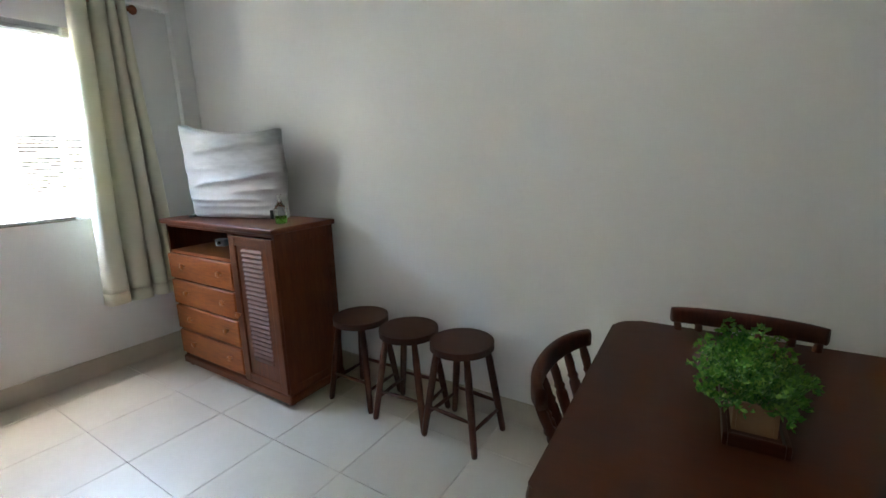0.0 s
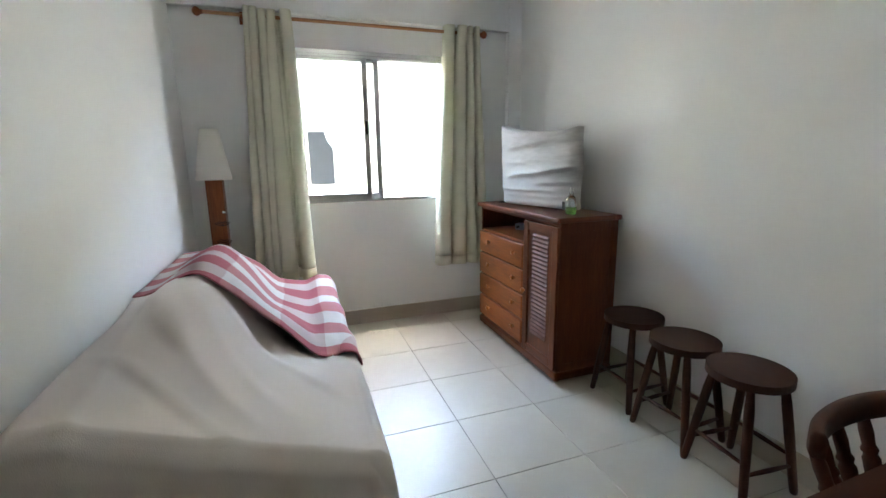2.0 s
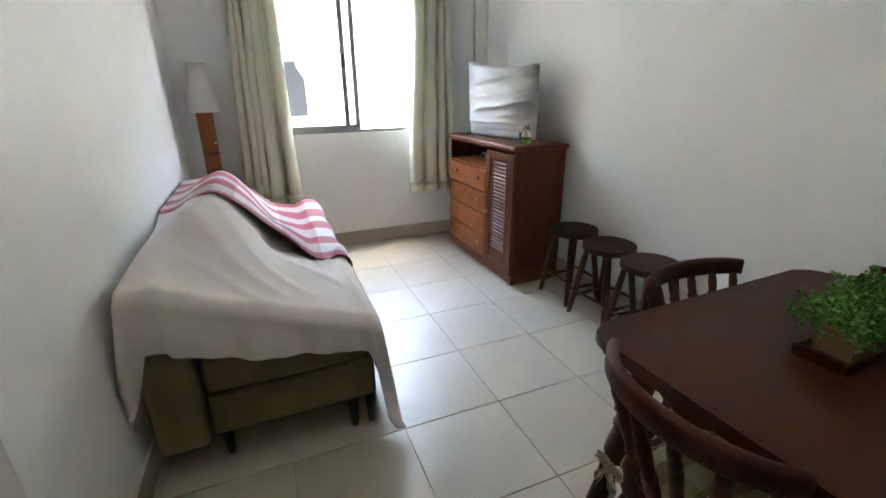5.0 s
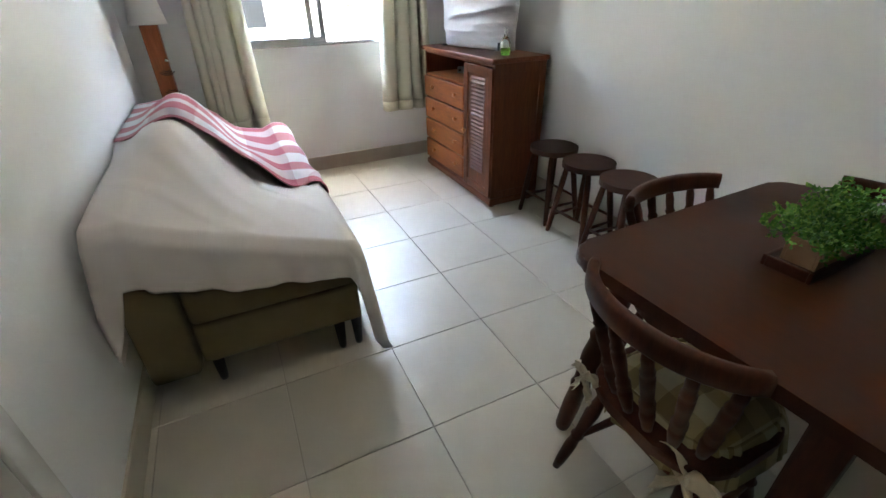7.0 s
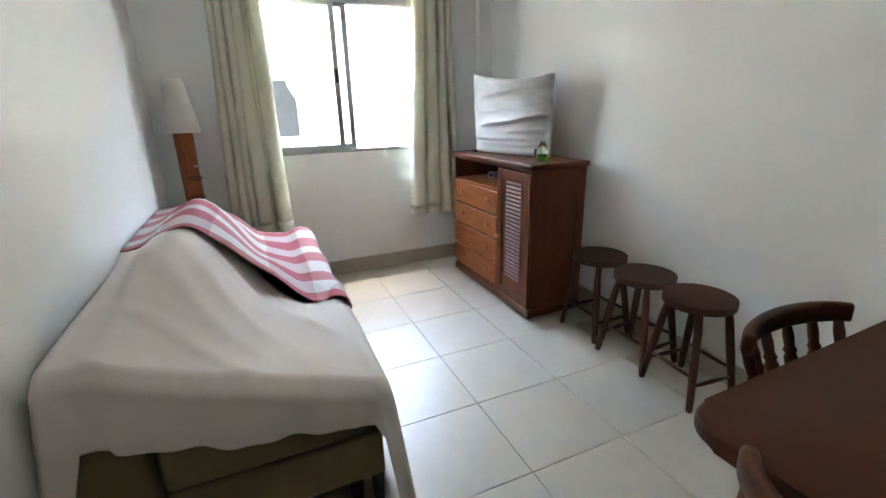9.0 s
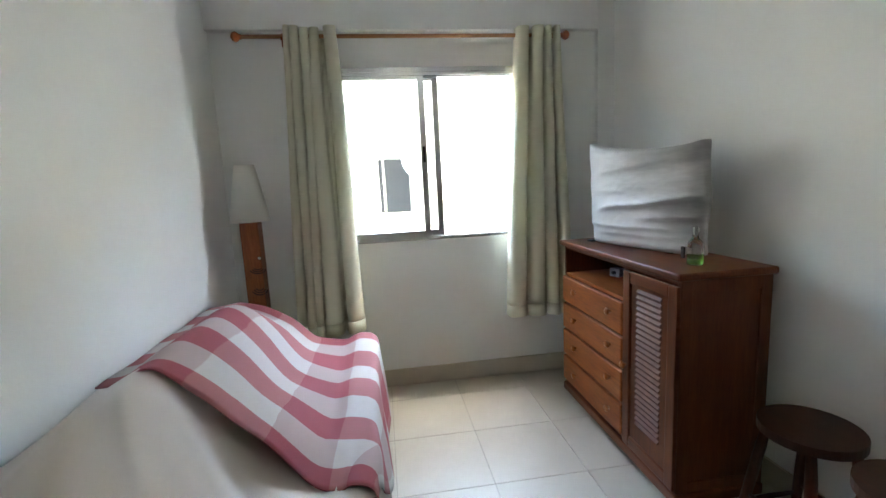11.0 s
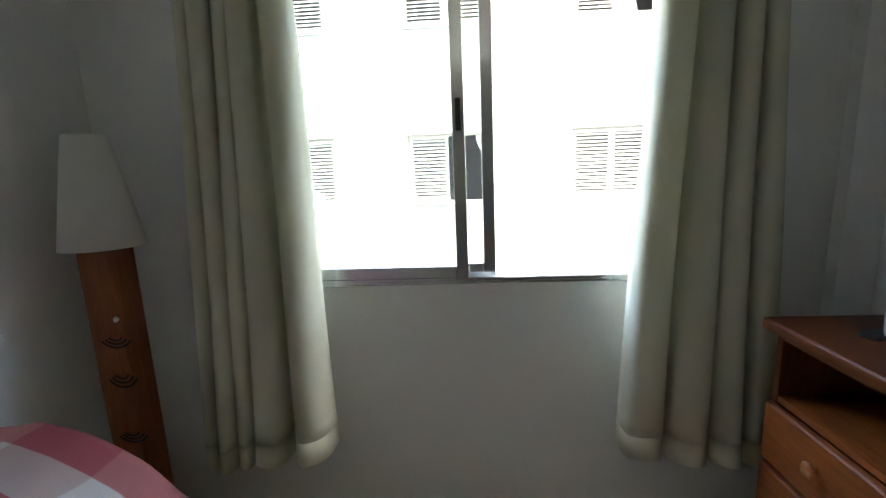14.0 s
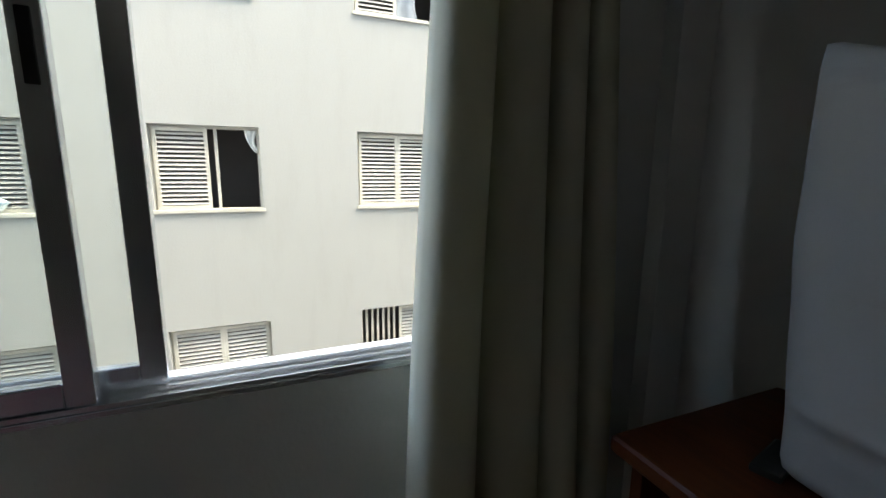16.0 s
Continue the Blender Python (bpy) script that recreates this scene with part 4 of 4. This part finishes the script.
ring = outline + outline[:1]
dense = [tuple(np.add(np.multiply(ring[i], 1 - f), np.multiply(ring[i + 1], f))) for i in range(len(ring) - 1) for f in (0, 0.34, 0.67)] + [ring[0]]
for k in range(6):
    f = k / 5
    rows.append([(x * (0.99 + f * (0.22 + 0.03 * math.sin(i * 1.6))), y * (0.99 + f * (0.22 + 0.03 * math.cos(i * 1.6))), 0.012 - 0.11 * f * f + 0.012 * f * math.sin(i * 1.6)) for i, (x, y) in enumerate(dense)])
    uvs.append([(0.02 * i, f * 0.12) for i in range(len(dense))])
thick(part("ruffle", sheet(rows, None, uvs), PLAID, cushion, "gathered plaid ruffle", True), 0.003)


def bow(at, size=1.0):
    bm = bmesh.new()
    for side in (-1, 1):
        for tail in (0, 1):
            rows = []
            for i in range(8):
                f = i / 7
                ln = size * (0.075, 0.11)[tail] * f
                w = size * (0.028 * math.sin(0.4 + f * 2.4), 0.012 + 0.02 * f)[tail]
                cx, cz = side * ln * (0.9, 0.45)[tail], (0.02 * math.sin(f * 3), -0.9 * ln)[tail]
                rows.append([(at[0] + cx, at[1] - 0.02 + 0.012 * math.sin(8 * q + 5 * f), at[2] + cz + w * q) for q in (-1, -0.5, 0, 0.5, 1)])
            sheet(rows, bm)
    thick(part("tie", bm, CREAM, cushion, "cream cloth tie in a bow", True), 0.002)


bow((-0.17, -0.20, 0.0), 0.7)
bow((0.15, -0.18, -0.03), 1.3)

# ---- plant on the table ----
plant = thing("potted_plant", "bushy green artificial plant in a small wooden box", "plant", pose(0.284, 1.49, TZ + 0.026, 0, 0, 2))
bm = slab(-0.036, 0.036, -0.104, 0.104, 0.002, 0.008)
for b in ((-0.042, -0.034, -0.11, 0.11), (0.034, 0.042, -0.11, 0.11), (-0.034, 0.034, -0.11, -0.102), (-0.034, 0.034, 0.102, 0.11)):
    block(bm, *b, 0.0, 0.07, 0.002)
part("box", bm, POT, plant, "raw wooden planter box")
rng = random.Random(11)
bm = bmesh.new()
stems = bmesh.new()
for k in range(64):
    px, py = rng.uniform(-0.030, 0.030), rng.uniform(-0.10, 0.10)
    p0 = Vector((px, py, 0.05))
    out = Vector((px * 2.3 + rng.gauss(0, 0.022), py * 0.35 + rng.gauss(0, 0.020), rng.uniform(0.035, 0.125) * (1 - 10 * px * px / 0.03)))
    p1 = p0 + out
    turned(p0, p1, [(0, 0.0018), (1, 0.0008)], 4, stems)
    # each sprig carries side shoots set with small leaves
    for j in range(9):
        base = p0.lerp(p1, rng.uniform(0.45, 1.0))
        shoot = Vector((rng.gauss(0, 1), rng.gauss(0, 1), rng.gauss(0.45, 0.7))).normalized() * rng.uniform(0.018, 0.036)
        for i in range(13):
            f = (i + 1) / 13
            c = base + shoot * f + Vector((0, 0, -0.010 * f * f))
            d = (shoot.normalized() + Vector((rng.gauss(0, 0.8), rng.gauss(0, 0.8), rng.gauss(0.2, 0.6)))).normalized()
            s = d.orthogonal().normalized() * rng.uniform(0.0030, 0.0052)
            ln = rng.uniform(0.009, 0.016)
            a, b, e, g = (bm.verts.new(v) for v in (c, c + d * ln * 0.5 + s, c + d * ln, c + d * ln * 0.5 - s))
            bm.faces.new((a, b, e, g))
part("foliage", bm, LEAF, plant, "fine bright green leaves")
part("stems", stems, LEAF, plant)
tray = thing("wooden_tray", "shallow dark wooden tray under the plant box", "tray", pose(0.284, 1.49, TZ, 0, 0, 2))
part("bottom", slab(-0.053, 0.053, -0.153, 0.153, 0.0, 0.014, 0.003), TABLE_WOOD, tray)
for b in ((-0.06, -0.05, -0.16, 0.16), (0.05, 0.06, -0.16, 0.16), (-0.05, 0.05, -0.16, -0.15), (-0.05, 0.05, 0.15, 0.16)):
    part("rim", slab(*b, 0.002, 0.032, 0.003), TABLE_WOOD, tray)
plant.location.z = TZ + 0.0145

# ---- floor tiles ----
S, GX, GY = 0.46, -0.216, 1.006
gap = 0.0017
i0, i1 = math.floor((XW - GX) / S), math.ceil((XB - GX) / S)
j0, j1 = math.floor((YL - GY) / S), math.ceil((YR - GY) / S)
cut = {}
for i in range(i0, i1):
    for j in range(j0, j1):
        x0, y0 = GX + i * S, GY + j * S
        a0, a1 = max(x0 + gap, XW), min(x0 + S - gap, XB)
        b0, b1 = max(y0 + gap, YL), min(y0 + S - gap, YR)
        key = tuple(round(v, 4) for v in (a0 - x0, a1 - x0, b0 - y0, b1 - y0))
        if a1 - a0 < 0.01 or b1 - b0 < 0.01:
            continue
        if key not in cut:
            me = bpy.data.meshes.new("tile")
            t = slab(key[0], key[1], key[2], key[3], -0.0055, 0.0, 0.0009, 1)
            t.to_mesh(me)
            t.free()
            me.materials.append(TILE)
            cut[key] = me
        ob = new("tile", cut[key])
        ob.location = (x0, y0, 0)
        ob.parent = floor
